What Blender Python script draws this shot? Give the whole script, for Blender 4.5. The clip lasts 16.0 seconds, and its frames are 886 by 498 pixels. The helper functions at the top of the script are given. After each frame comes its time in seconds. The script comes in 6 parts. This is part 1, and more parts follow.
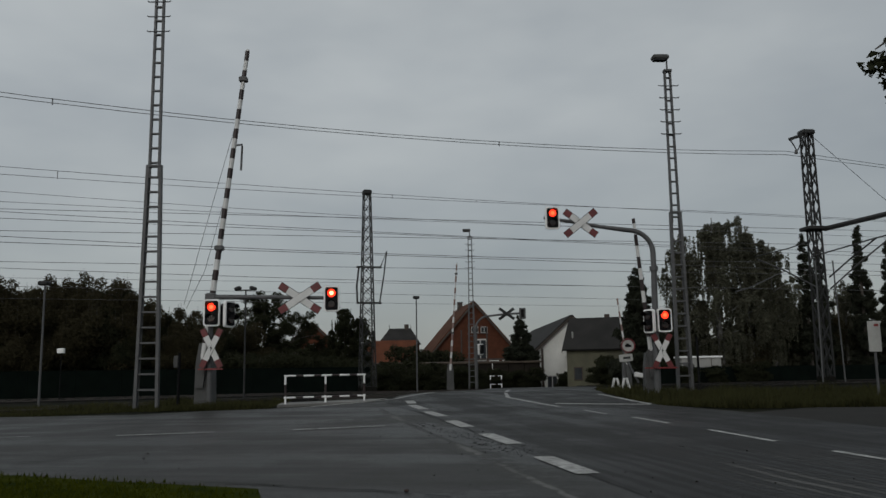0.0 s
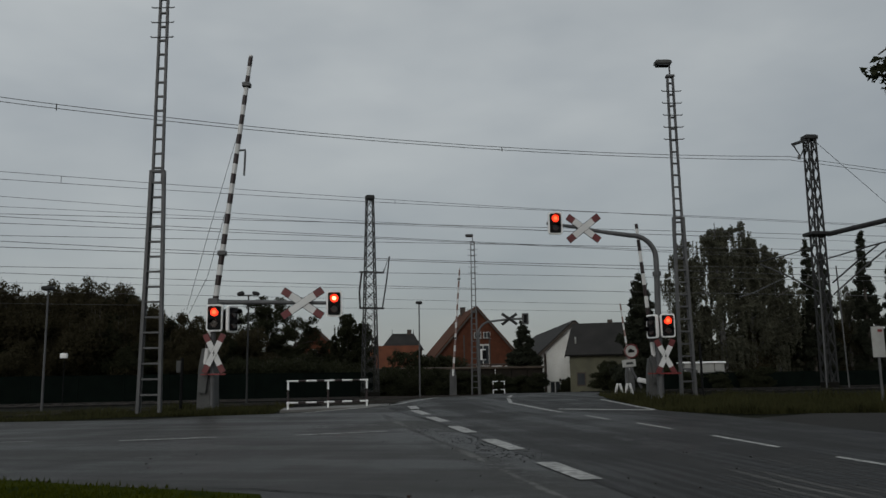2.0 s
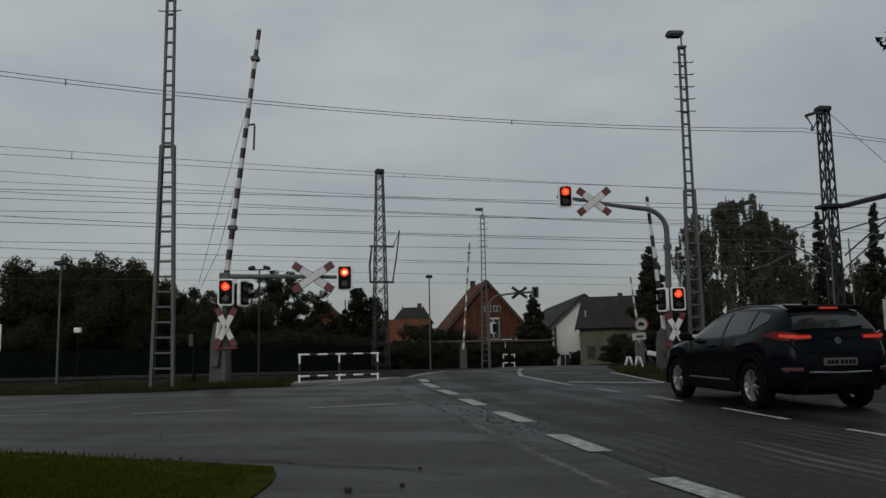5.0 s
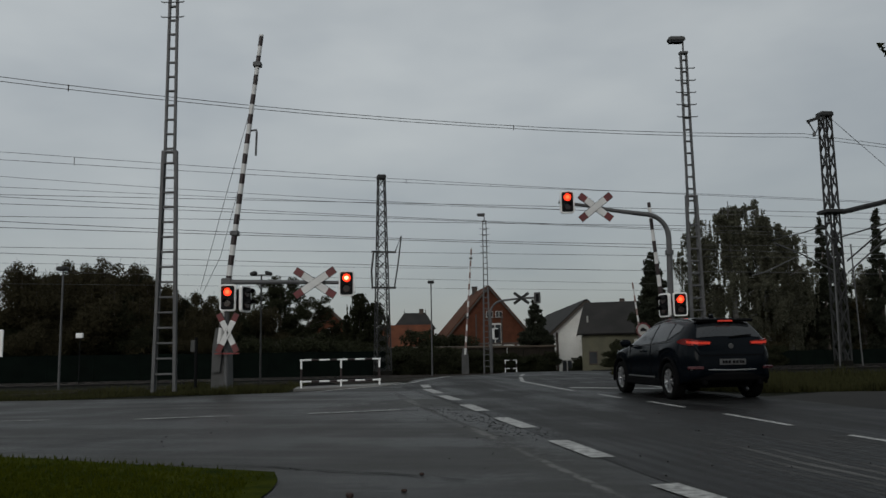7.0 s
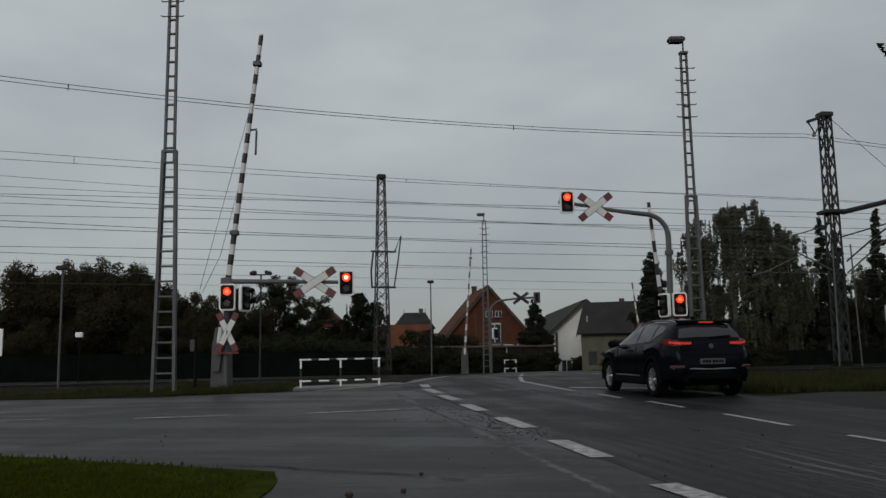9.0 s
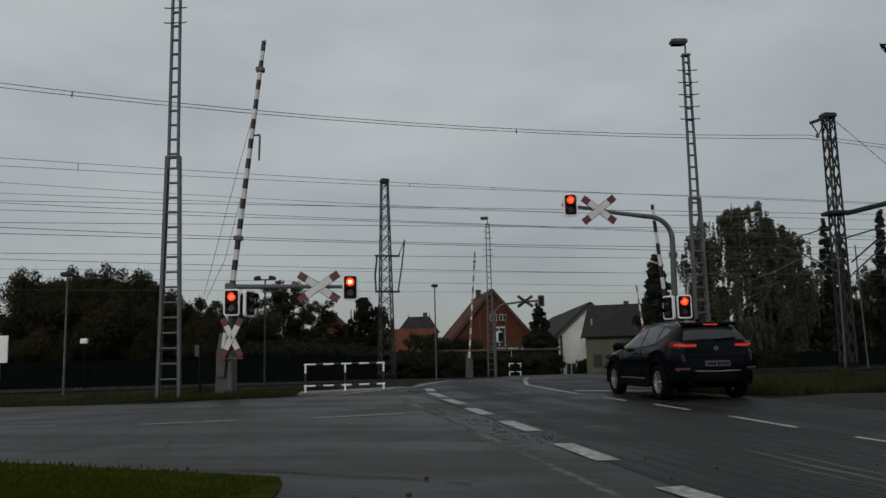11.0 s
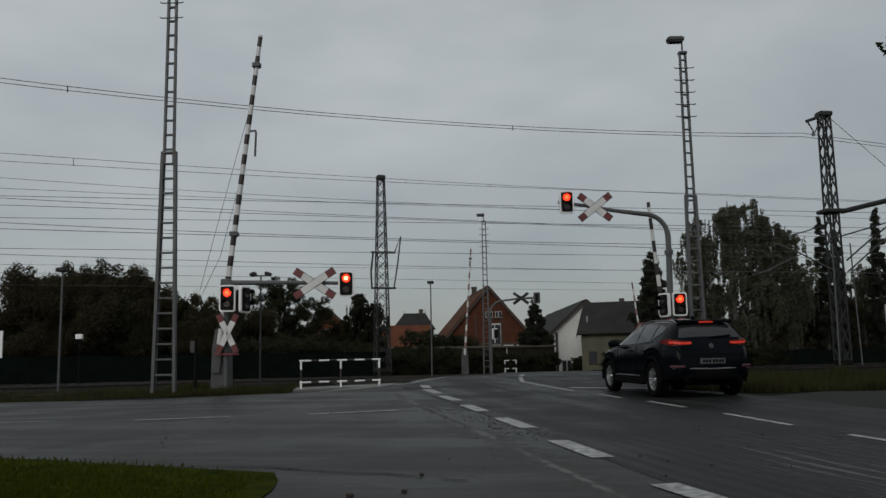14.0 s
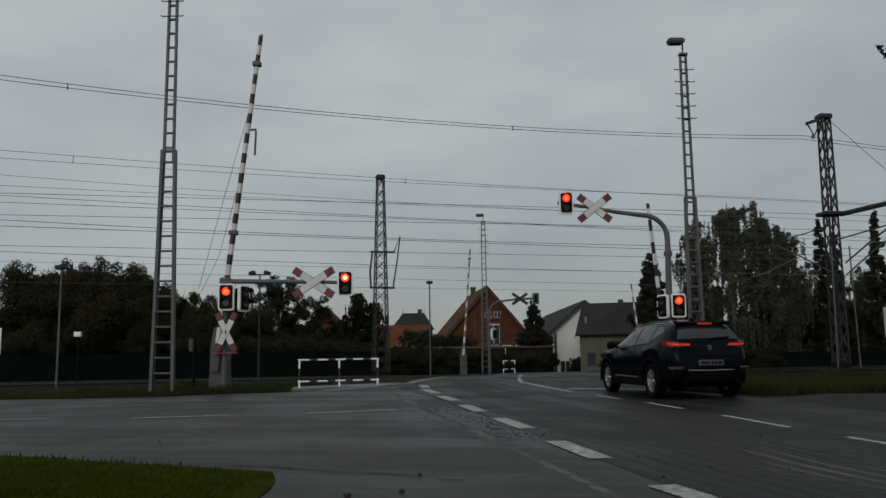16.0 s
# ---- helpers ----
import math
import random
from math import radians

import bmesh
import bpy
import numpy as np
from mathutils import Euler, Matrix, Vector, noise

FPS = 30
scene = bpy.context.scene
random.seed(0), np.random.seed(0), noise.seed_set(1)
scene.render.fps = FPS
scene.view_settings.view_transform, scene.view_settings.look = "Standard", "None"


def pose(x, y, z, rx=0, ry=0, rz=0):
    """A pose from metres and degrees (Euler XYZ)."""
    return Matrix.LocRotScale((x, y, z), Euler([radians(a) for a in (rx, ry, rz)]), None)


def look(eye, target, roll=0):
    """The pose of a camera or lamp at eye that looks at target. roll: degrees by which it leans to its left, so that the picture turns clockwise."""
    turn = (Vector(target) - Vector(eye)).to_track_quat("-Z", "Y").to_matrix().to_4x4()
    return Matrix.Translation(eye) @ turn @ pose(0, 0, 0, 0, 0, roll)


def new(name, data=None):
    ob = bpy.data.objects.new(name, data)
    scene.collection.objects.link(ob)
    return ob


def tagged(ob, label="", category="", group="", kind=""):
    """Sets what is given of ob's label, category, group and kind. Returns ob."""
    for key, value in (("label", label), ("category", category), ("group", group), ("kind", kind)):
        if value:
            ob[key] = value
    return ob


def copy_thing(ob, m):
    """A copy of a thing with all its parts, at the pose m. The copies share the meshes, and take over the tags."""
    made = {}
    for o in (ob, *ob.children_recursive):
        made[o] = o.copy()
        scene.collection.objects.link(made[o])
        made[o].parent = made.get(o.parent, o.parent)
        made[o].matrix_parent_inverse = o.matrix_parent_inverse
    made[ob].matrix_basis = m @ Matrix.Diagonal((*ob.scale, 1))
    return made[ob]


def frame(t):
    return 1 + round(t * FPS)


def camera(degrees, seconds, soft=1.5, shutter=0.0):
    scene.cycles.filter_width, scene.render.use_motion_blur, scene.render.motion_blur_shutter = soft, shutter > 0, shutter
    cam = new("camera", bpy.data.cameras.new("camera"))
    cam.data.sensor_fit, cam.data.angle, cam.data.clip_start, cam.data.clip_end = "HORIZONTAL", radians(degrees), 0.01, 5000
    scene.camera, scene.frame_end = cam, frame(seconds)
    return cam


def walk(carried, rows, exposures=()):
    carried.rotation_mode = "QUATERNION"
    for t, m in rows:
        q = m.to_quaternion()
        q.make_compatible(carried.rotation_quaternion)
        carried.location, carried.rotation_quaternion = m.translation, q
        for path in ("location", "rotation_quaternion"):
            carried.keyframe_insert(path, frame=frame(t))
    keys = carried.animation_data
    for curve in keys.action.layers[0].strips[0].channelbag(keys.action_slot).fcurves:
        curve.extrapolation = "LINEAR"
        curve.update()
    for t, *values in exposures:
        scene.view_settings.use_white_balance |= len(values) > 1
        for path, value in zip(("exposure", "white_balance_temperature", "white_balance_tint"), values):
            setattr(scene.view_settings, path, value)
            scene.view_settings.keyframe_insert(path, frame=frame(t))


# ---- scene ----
cam = camera(57.2, 16.0)
# ---- camera ----
EYE = (0.0, 0.0, 1.1)
TURNS = [  # seconds, tilt, lean, heading
    (0.0, 98.25, 0.93, 0.07), (0.5, 98.06, 0.55, -0.19), (1.0, 98.35, 0.90, -0.00), (1.5, 98.58, 0.86, -0.04),
    (2.0, 98.62, 0.88, 0.26), (2.5, 98.36, 1.00, 0.11), (3.0, 98.27, 0.82, 0.34), (3.5, 98.01, 0.72, 0.99),
    (4.0, 97.78, 1.09, 1.06), (4.5, 96.92, 0.99, 0.97), (6.8, 96.67, 1.00, 1.04), (7.0, 97.18, 0.96, 1.11),
    (7.5, 97.41, 1.02, 0.94), (8.0, 97.20, 1.02, 1.07), (8.5, 97.09, 0.85, 0.98), (9.0, 97.16, 0.89, 1.08),
    (11.3, 97.57, 1.29, 1.38), (11.5, 97.72, 1.14, 1.13), (12.0, 97.41, 0.99, 0.93), (12.5, 97.21, 0.80, 0.89),
    (13.0, 97.02, 1.03, 1.06), (13.5, 96.93, 1.10, 1.13), (14.0, 97.20, 1.08, 1.09), (14.5, 97.36, 0.82, 0.96),
    (15.0, 97.16, 0.81, 1.01), (15.5, 97.33, 0.79, 0.96), (16.0, 97.20, 0.72, 0.99),
]
walk(cam, [(t, pose(*EYE, rx, ry, rz)) for t, rx, ry, rz in TURNS], [(0.0, -0.1), (4.5, -0.1), (6.8, 0.0), (16.0, 0.0)])

# ---- world and light ----
world = bpy.data.worlds.new("overcast_sky")
scene.world = world
world.use_nodes = True
wt = world.node_tree
wt.nodes.clear()


def wn(kind, **kw):
    n = wt.nodes.new(kind)
    for k, v in kw.items():
        n.inputs[k].default_value = v
    return n


w_out, w_bg = wn("ShaderNodeOutputWorld"), wn("ShaderNodeBackground", Strength=1.0)
w_sky = wn("ShaderNodeTexSky")
w_sky.sky_type, w_sky.sun_disc = "NISHITA", False
w_sky.sun_elevation, w_sky.sun_rotation = radians(25), radians(199)
w_dim = wn("ShaderNodeVectorMath")
w_dim.operation = "SCALE"
w_dim.inputs["Scale"].default_value = 0.012
w_co = wn("ShaderNodeTexCoord")
w_map = wn("ShaderNodeMapping")
w_map.inputs["Scale"].default_value = (1.0, 1.0, 2.6)
w_n1, w_n2 = wn("ShaderNodeTexNoise", Scale=2.3, Detail=4.0, Roughness=0.45), wn("ShaderNodeTexNoise", Scale=7.0, Detail=3.0, Roughness=0.5)
w_mix = wn("ShaderNodeMath")
w_mix.operation = "MULTIPLY_ADD"
w_mix.inputs[1].default_value = 0.28
w_ramp = wn("ShaderNodeValToRGB")
w_ramp.color_ramp.elements[0].position, w_ramp.color_ramp.elements[0].color = 0.36, (0.275, 0.30, 0.318, 1)
w_ramp.color_ramp.elements[1].position, w_ramp.color_ramp.elements[1].color = 0.86, (0.445, 0.468, 0.466, 1)
# brighter cloud towards the hidden sun, behind the road
w_dot = wn("ShaderNodeVectorMath")
w_dot.operation = "DOT_PRODUCT"
w_dot.inputs[1].default_value = Vector((-0.7, -0.5, 0.5)).normalized()
w_pow = wn("ShaderNodeMapRange")
for k, v in (("From Min", -0.8), ("From Max", 1.0), ("To Min", 0.87), ("To Max", 1.4)):
    w_pow.inputs[k].default_value = v
w_mul = wn("ShaderNodeVectorMath")
w_mul.operation = "SCALE"
w_sep, w_low, w_fade = wn("ShaderNodeSeparateXYZ"), wn("ShaderNodeMapRange"), wn("ShaderNodeMath")
for k, v in (("From Min", 0.0), ("From Max", 0.34), ("To Min", 0.7), ("To Max", 1.0)):
    w_low.inputs[k].default_value = v
w_fade.operation = "MULTIPLY"
w_add = wn("ShaderNodeVectorMath")
w_add.operation = "ADD"
for a, b in (
    (w_co.outputs["Generated"], w_map.inputs[0]), (w_map.outputs[0], w_n1.inputs["Vector"]), (w_map.outputs[0], w_n2.inputs["Vector"]),
    (w_n2.outputs[0], w_mix.inputs[0]), (w_n1.outputs[0], w_mix.inputs[2]), (w_mix.outputs[0], w_ramp.inputs[0]),
    (w_co.outputs["Generated"], w_dot.inputs[0]), (w_dot.outputs["Value"], w_pow.inputs[0]),
    (w_co.outputs["Generated"], w_sep.inputs[0]), (w_sep.outputs["Z"], w_low.inputs[0]), (w_low.outputs[0], w_fade.inputs[0]), (w_pow.outputs[0], w_fade.inputs[1]),
    (w_ramp.outputs[0], w_mul.inputs[0]), (w_fade.outputs[0], w_mul.inputs["Scale"]),
    (w_sky.outputs[0], w_dim.inputs[0]), (w_mul.outputs[0], w_add.inputs[0]), (w_dim.outputs[0], w_add.inputs[1]),
    (w_add.outputs[0], w_bg.inputs[0]), (w_bg.outputs[0], w_out.inputs[0]),
):
    wt.links.new(a, b)
sun = new("sun", bpy.data.lights.new("sun", "SUN"))
sun.data.energy, sun.data.angle, sun.data.color = 0.75, radians(40), (1.0, 0.97, 0.93)
sun.matrix_world = look((-18, -52, 26), (0, 0, 0))


# ---- materials ----
def material(name, c1, c2=None, scale=8.0, rough=0.6, metal=0.0, bump=0.15, fine=90.0, glow=0.0, rough2=None, spec=0.5, vary=0.0):
    """Two scales of noise between two colours, with fine relief; glow: light that it gives off; vary: change from piece to piece."""
    m = bpy.data.materials.new(name)
    m.use_nodes = True
    nt = m.node_tree
    b = nt.nodes["Principled BSDF"]
    c2 = c2 or tuple(v * 0.72 for v in c1)
    co = nt.nodes.new("ShaderNodeTexCoord")
    big, small = nt.nodes.new("ShaderNodeTexNoise"), nt.nodes.new("ShaderNodeTexNoise")
    for n, sc, de in ((big, scale, 5.0), (small, fine, 3.0)):
        n.inputs["Scale"].default_value, n.inputs["Detail"].default_value = sc, de
        nt.links.new(co.outputs["Object"], n.inputs["Vector"])
    both = nt.nodes.new("ShaderNodeMath")
    both.operation = "MULTIPLY_ADD"
    both.inputs[1].default_value = 0.35
    nt.links.new(small.outputs[0], both.inputs[0])
    nt.links.new(big.outputs[0], both.inputs[2])
    last = both.outputs[0]
    if vary:
        info, va = nt.nodes.new("ShaderNodeObjectInfo"), nt.nodes.new("ShaderNodeMath")
        va.operation = "MULTIPLY_ADD"
        va.inputs[1].default_value = vary
        nt.links.new(info.outputs["Random"], va.inputs[0])
        nt.links.new(last, va.inputs[2])
        last = va.outputs[0]
    ramp = nt.nodes.new("ShaderNodeValToRGB")
    ramp.color_ramp.elements[0].position, ramp.color_ramp.elements[0].color = 0.42, (*c2, 1)
    ramp.color_ramp.elements[1].position, ramp.color_ramp.elements[1].color = 0.92, (*c1, 1)
    nt.links.new(last, ramp.inputs[0])
    nt.links.new(ramp.outputs[0], b.inputs["Base Color"])
    b.inputs["Metallic"].default_value = metal
    b.inputs["Specular IOR Level"].default_value = spec
    if rough2 is None:
        b.inputs["Roughness"].default_value = rough
    else:
        rr = nt.nodes.new("ShaderNodeMapRange")
        for k, v in (("From Min", 0.35), ("From Max", 0.68), ("To Min", rough), ("To Max", rough2)):
            rr.inputs[k].default_value = v
        nt.links.new(big.outputs[0], rr.inputs[0])
        nt.links.new(rr.outputs[0], b.inputs["Roughness"])
    if bump:
        bm = nt.nodes.new("ShaderNodeBump")
        bm.inputs["Strength"].default_value, bm.inputs["Distance"].default_value = bump, 0.01
        nt.links.new(small.outputs[0], bm.inputs["Height"])
        nt.links.new(bm.outputs[0], b.inputs["Normal"])
    if glow:
        b.inputs["Emission Color"].default_value, b.inputs["Emission Strength"].default_value = (*c1, 1), glow
    return m


def leaf_material(name, c1, c2):
    m = material(name, c1, c2, 0.9, 0.85, bump=0, fine=4.0, spec=0.05)
    nt = m.node_tree
    geo_n, ramp = nt.nodes.new("ShaderNodeNewGeometry"), [n for n in nt.nodes if n.type == "VALTORGB"][0]
    mul = nt.nodes.new("ShaderNodeMath")
    mul.operation = "MULTIPLY_ADD"
    mul.inputs[1].default_value = 0.5
    old = ramp.inputs[0].links[0].from_socket
    nt.links.new(geo_n.outputs["Random Per Island"], mul.inputs[0])
    nt.links.new(old, mul.inputs[2])
    nt.links.new(mul.outputs[0], ramp.inputs[0])
    thin, both, out = nt.nodes.new("ShaderNodeBsdfTranslucent"), nt.nodes.new("ShaderNodeMixShader"), nt.nodes["Material Output"]
    both.inputs[0].default_value = 0.42
    nt.links.new(ramp.outputs[0], thin.inputs["Color"])
    nt.links.new(nt.nodes["Principled BSDF"].outputs[0], both.inputs[1])
    nt.links.new(thin.outputs[0], both.inputs[2])
    nt.links.new(both.outputs[0], out.inputs["Surface"])
    return m


def asphalt(name, dark, pale, turn, rough, ripple, spec, stains, combed_at):
    """Wet asphalt: broad damp stains, long tyre-worn lanes turned by turn degrees, combed wet ripples, and stone grain."""
    m = bpy.data.materials.new(name)
    m.use_nodes = True
    nt = m.node_tree
    b = nt.nodes["Principled BSDF"]

    def node(kind, **kw):
        n = nt.nodes.new(kind)
        for k, v in kw.items():
            n.inputs[k].default_value = v
        return n

    def calc(op, p, q, c=None):
        n = node("ShaderNodeMath")
        n.operation = op
        for i, v in enumerate((p, q, c)):
            if v is None:
                continue
            if isinstance(v, float):
                n.inputs[i].default_value = v
            else:
                nt.links.new(v, n.inputs[i])
        return n.outputs[0]

    co, lane, along = node("ShaderNodeTexCoord"), node("ShaderNodeMapping"), node("ShaderNodeMapping")
    lane.vector_type = "TEXTURE"
    lane.inputs["Rotation"].default_value = (0, 0, radians(turn))
    along.inputs["Scale"].default_value = (1.0, 0.07, 1.0)
    nt.links.new(co.outputs["Object"], lane.inputs[0])
    nt.links.new(lane.outputs[0], along.inputs[0])
    broad, worn = node("ShaderNodeTexNoise", Scale=0.42, Detail=6.0, Roughness=0.55), node("ShaderNodeTexNoise", Scale=1.1, Detail=4.0, Roughness=0.6)
    grain, pebble = node("ShaderNodeTexNoise", Scale=34.0, Detail=4.0, Roughness=0.7), node("ShaderNodeTexVoronoi", Scale=70.0)
    patch, comb = node("ShaderNodeTexNoise", Scale=5.5, Detail=5.0, Roughness=0.65), node("ShaderNodeTexWave", Scale=1.35, Distortion=3.0, Detail=3.0)
    comb.inputs["Detail Scale"].default_value = 0.5
    for n, v in ((broad, co.outputs["Object"]), (worn, along.outputs[0]), (grain, co.outputs["Object"]), (pebble, co.outputs["Object"]), (patch, co.outputs["Object"]), (comb, lane.outputs[0])):
        nt.links.new(v, n.inputs["Vector"])

    def spot(x, y, rx, ry, a):
        """One in the middle of an oval on the ground, none past its edge."""
        at, size, fall = node("ShaderNodeMapping"), node("ShaderNodeVectorMath"), node("ShaderNodeMapRange")
        at.vector_type, size.operation = "TEXTURE", "LENGTH"
        at.inputs["Location"].default_value, at.inputs["Rotation"].default_value, at.inputs["Scale"].default_value = (x, y, 0), (0, 0, radians(a)), (rx, ry, 40)
        for k, q in (("From Min", 1.0), ("From Max", 0.25), ("To Min", 0.0), ("To Max", 1.0)):
            fall.inputs[k].default_value = q
        nt.links.new(co.outputs["Object"], at.inputs[0])
        nt.links.new(at.outputs[0], size.inputs[0])
        nt.links.new(size.outputs["Value"], fall.inputs[0])
        return fall.outputs[0]

    v = calc("MULTIPLY_ADD", calc("SUBTRACT", worn.outputs[0], 0.5), 0.75, calc("MULTIPLY_ADD", calc("SUBTRACT", broad.outputs[0], 0.5), 0.8, 0.5))
    rough_edge = node("ShaderNodeMapRange")
    for k, q in (("From Min", 0.4), ("From Max", 0.56)):
        rough_edge.inputs[k].default_value = q
    nt.links.new(patch.outputs[0], rough_edge.inputs[0])
    for *place, amount in stains:
        v = calc("MULTIPLY_ADD", calc("MULTIPLY", spot(*place), rough_edge.outputs[0]), amount, v)
    if ripple:
        v = calc("MULTIPLY_ADD", calc("MULTIPLY", calc("SUBTRACT", comb.outputs[1], 0.5), spot(*combed_at)), ripple, v)
    damp = v
    v = calc("MULTIPLY_ADD", calc("SUBTRACT", grain.outputs[0], 0.5), 0.35, v)
    ramp = node("ShaderNodeValToRGB")
    ramp.color_ramp.elements[0].position, ramp.color_ramp.elements[0].color = 0.39, (*dark, 1)
    ramp.color_ramp.elements[1].position, ramp.color_ramp.elements[1].color = 0.64, (*pale, 1)
    ramp.color_ramp.elements.new(1.0).color = (0.11, 0.109, 0.105, 1)
    nt.links.new(v, ramp.inputs[0])
    nt.links.new(ramp.outputs[0], b.inputs["Base Color"])
    rr = node("ShaderNodeMapRange")
    for k, q in (("From Min", 0.4), ("From Max", 0.62), ("To Min", rough[0]), ("To Max", rough[1])):
        rr.inputs[k].default_value = q
    nt.links.new(damp, rr.inputs[0])
    nt.links.new(rr.outputs[0], b.inputs["Roughness"])
    b.inputs["Specular IOR Level"].default_value = spec
    bm = node("ShaderNodeBump")
    bm.inputs["Strength"].default_value, bm.inputs["Distance"].default_value = 0.5, 0.008
    nt.links.new(calc("ADD", pebble.outputs[0], grain.outputs[0]), bm.inputs["Height"])
    nt.links.new(bm.outputs[0], b.inputs["Normal"])
    return m


M = {}
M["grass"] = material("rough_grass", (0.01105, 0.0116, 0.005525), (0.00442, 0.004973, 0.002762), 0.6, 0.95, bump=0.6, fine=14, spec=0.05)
M["lawn"] = material("wet_lawn", (0.036, 0.041, 0.002), (0.006, 0.013, 0.0007), 3.2, 0.95, bump=0.7, fine=26, spec=0.02)
# worn and crumbled places at the junction: x, y, half width, half length, turn, paler or darker
JUNCTION = ((0.4, 12.2, 0.6, 2.6, 16.0, -0.55), (-0.5, 15.0, 0.5, 2.6, 14.0, -0.3), (-1.13, 17.9, 0.12, 3.0, 10.2, 0.6), (-0.35, 13.9, 0.1, 2.4, 12.3, 0.55), (0.32, 10.7, 0.09, 2.2, 11.3, 0.5), (1.0, 7.2, 0.07, 2.8, 11.0, 0.45), (0.55, 9.6, 0.45, 5.5, 13.0, 0.14), (-1.0, 17.5, 0.6, 4.5, 12.0, 0.14), (-2.4, 16.8, 2.6, 0.9, 10.0, -0.16), (0.1, 7.2, 1.5, 0.5, 10.0, -0.12), (2.6, 13.5, 0.7, 7.0, 11.0, -0.1), (-4.5, 11.5, 4.5, 1.0, 8.0, 0.1))
M["asphalt"] = asphalt("wet_asphalt", (0.007, 0.0072, 0.0074), (0.0285, 0.0287, 0.0285), 12.0, (0.42, 0.7), 0.42, 0.085, JUNCTION, (4.2, 7.2, 3.4, 4.2, 12.0))
M["asphalt_old"] = asphalt("worn_wet_asphalt", (0.0105, 0.0107, 0.0104), (0.04, 0.04, 0.0385), 80.0, (0.38, 0.66), 0.0, 0.13, JUNCTION, None)
M["tar"] = material("crumbled_dark_asphalt", (0.02, 0.02, 0.0205), (0.008, 0.008, 0.0085), 9.0, 0.75, bump=0.8, fine=50, spec=0.1)
M["notice"] = material("faded_notice_board", (0.36, 0.36, 0.34), (0.26, 0.26, 0.245), 4.0, 0.6)
M["hut"] = material("pale_grey_hut_panel", (0.3, 0.3, 0.28), (0.2, 0.2, 0.19), 2.0, 0.7)
M["seam"] = material("pale_worn_seam", (0.075, 0.074, 0.07), (0.024, 0.024, 0.023), 3.0, 0.7, bump=0.4, fine=30, spec=0.1)
M["paint"] = material("worn_road_paint", (0.45, 0.45, 0.435), (0.075, 0.075, 0.072), 11.0, 0.6, bump=0.3, fine=60, spec=0.2)
M["kerb"] = material("concrete_kerb", (0.19, 0.186, 0.175), (0.09, 0.088, 0.083), 2.0, 0.8, fine=40)
M["dirt"] = material("muddy_dirt", (0.018, 0.0162, 0.0132), (0.0072, 0.0066, 0.0057), 1.2, 0.8, bump=0.6, fine=20, spec=0.15)
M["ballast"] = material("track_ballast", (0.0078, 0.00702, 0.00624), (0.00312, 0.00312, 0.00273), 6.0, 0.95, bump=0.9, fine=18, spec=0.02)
M["rail"] = material("rusty_rail_steel", (0.04, 0.034, 0.03), (0.018, 0.014, 0.012), 3.0, 0.65, 0.2)
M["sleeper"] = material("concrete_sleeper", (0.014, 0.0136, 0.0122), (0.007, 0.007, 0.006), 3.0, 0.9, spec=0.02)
M["galv"] = material("weathered_galvanised_steel", (0.09494, 0.09642, 0.09826), (0.05461, 0.05553, 0.05698), 2.0, 0.6, 0.2, fine=40)
M["steel_dark"] = material("dark_painted_lattice_steel", (0.033, 0.034, 0.034), (0.014, 0.014, 0.014), 2.0, 0.7, 0.0, fine=40, spec=0.3)
M["wire"] = material("oxidised_copper_wire", (0.1, 0.1, 0.1), (0.05, 0.05, 0.05), 2.0, 0.6, 0.3, bump=0)
M["white"] = material("white_sheet_paint", (0.82, 0.82, 0.81), (0.66, 0.66, 0.65), 3.0, 0.5, fine=30)
M["sign_white"] = material("weathered_white_sign", (0.6, 0.6, 0.59), (0.48, 0.48, 0.47), 3.0, 0.5, fine=30)
M["sign_red"] = material("dull_red_sign_film", (0.13, 0.011, 0.012), (0.075, 0.008, 0.009), 3.0, 0.5, fine=30)
M["red"] = material("signal_red_paint", (0.2, 0.014, 0.014), (0.11, 0.01, 0.01), 3.0, 0.5, fine=30)
M["boom_red"] = material("faded_red_boom_paint", (0.0168, 0.00432, 0.00432), (0.00864, 0.00288, 0.00288), 3.0, 0.5, fine=30)
M["boom_faded"] = material("bleached_red_boom_paint", (0.24, 0.16, 0.14), (0.16, 0.1, 0.09), 3.0, 0.6, fine=30)
M["black"] = material("black_signal_plastic", (0.005, 0.005, 0.0055), (0.003, 0.003, 0.0035), 3.0, 0.55, fine=30, spec=0.12)
M["lens"] = material("unlit_lens", (0.03, 0.012, 0.01), (0.012, 0.008, 0.008), 6.0, 0.15, bump=0)
M["lit_red"] = material("lit_red_lens", (1.0, 0.035, 0.01), (1.0, 0.028, 0.008), 8.0, 0.4, bump=0, glow=2.2)
M["lit_core"] = material("lit_lamp_core", (1.0, 0.11, 0.03), (1.0, 0.09, 0.025), 8.0, 0.4, bump=0, glow=2.2)
M["lit_amber"] = material("lit_amber_core", (1.0, 0.5, 0.2), (1.0, 0.4, 0.15), 8.0, 0.4, bump=0, glow=4.0)
M["grey_box"] = material("grey_cabinet_paint", (0.07956, 0.08078, 0.07956), (0.04896, 0.05018, 0.04896), 2.5, 0.65, fine=30, spec=0.3)
M["fence"] = material("dark_green_mesh_fence", (0.0044, 0.0076, 0.006), (0.0023, 0.004, 0.0033), 1.5, 0.9, bump=0.6, fine=30, spec=0.03)
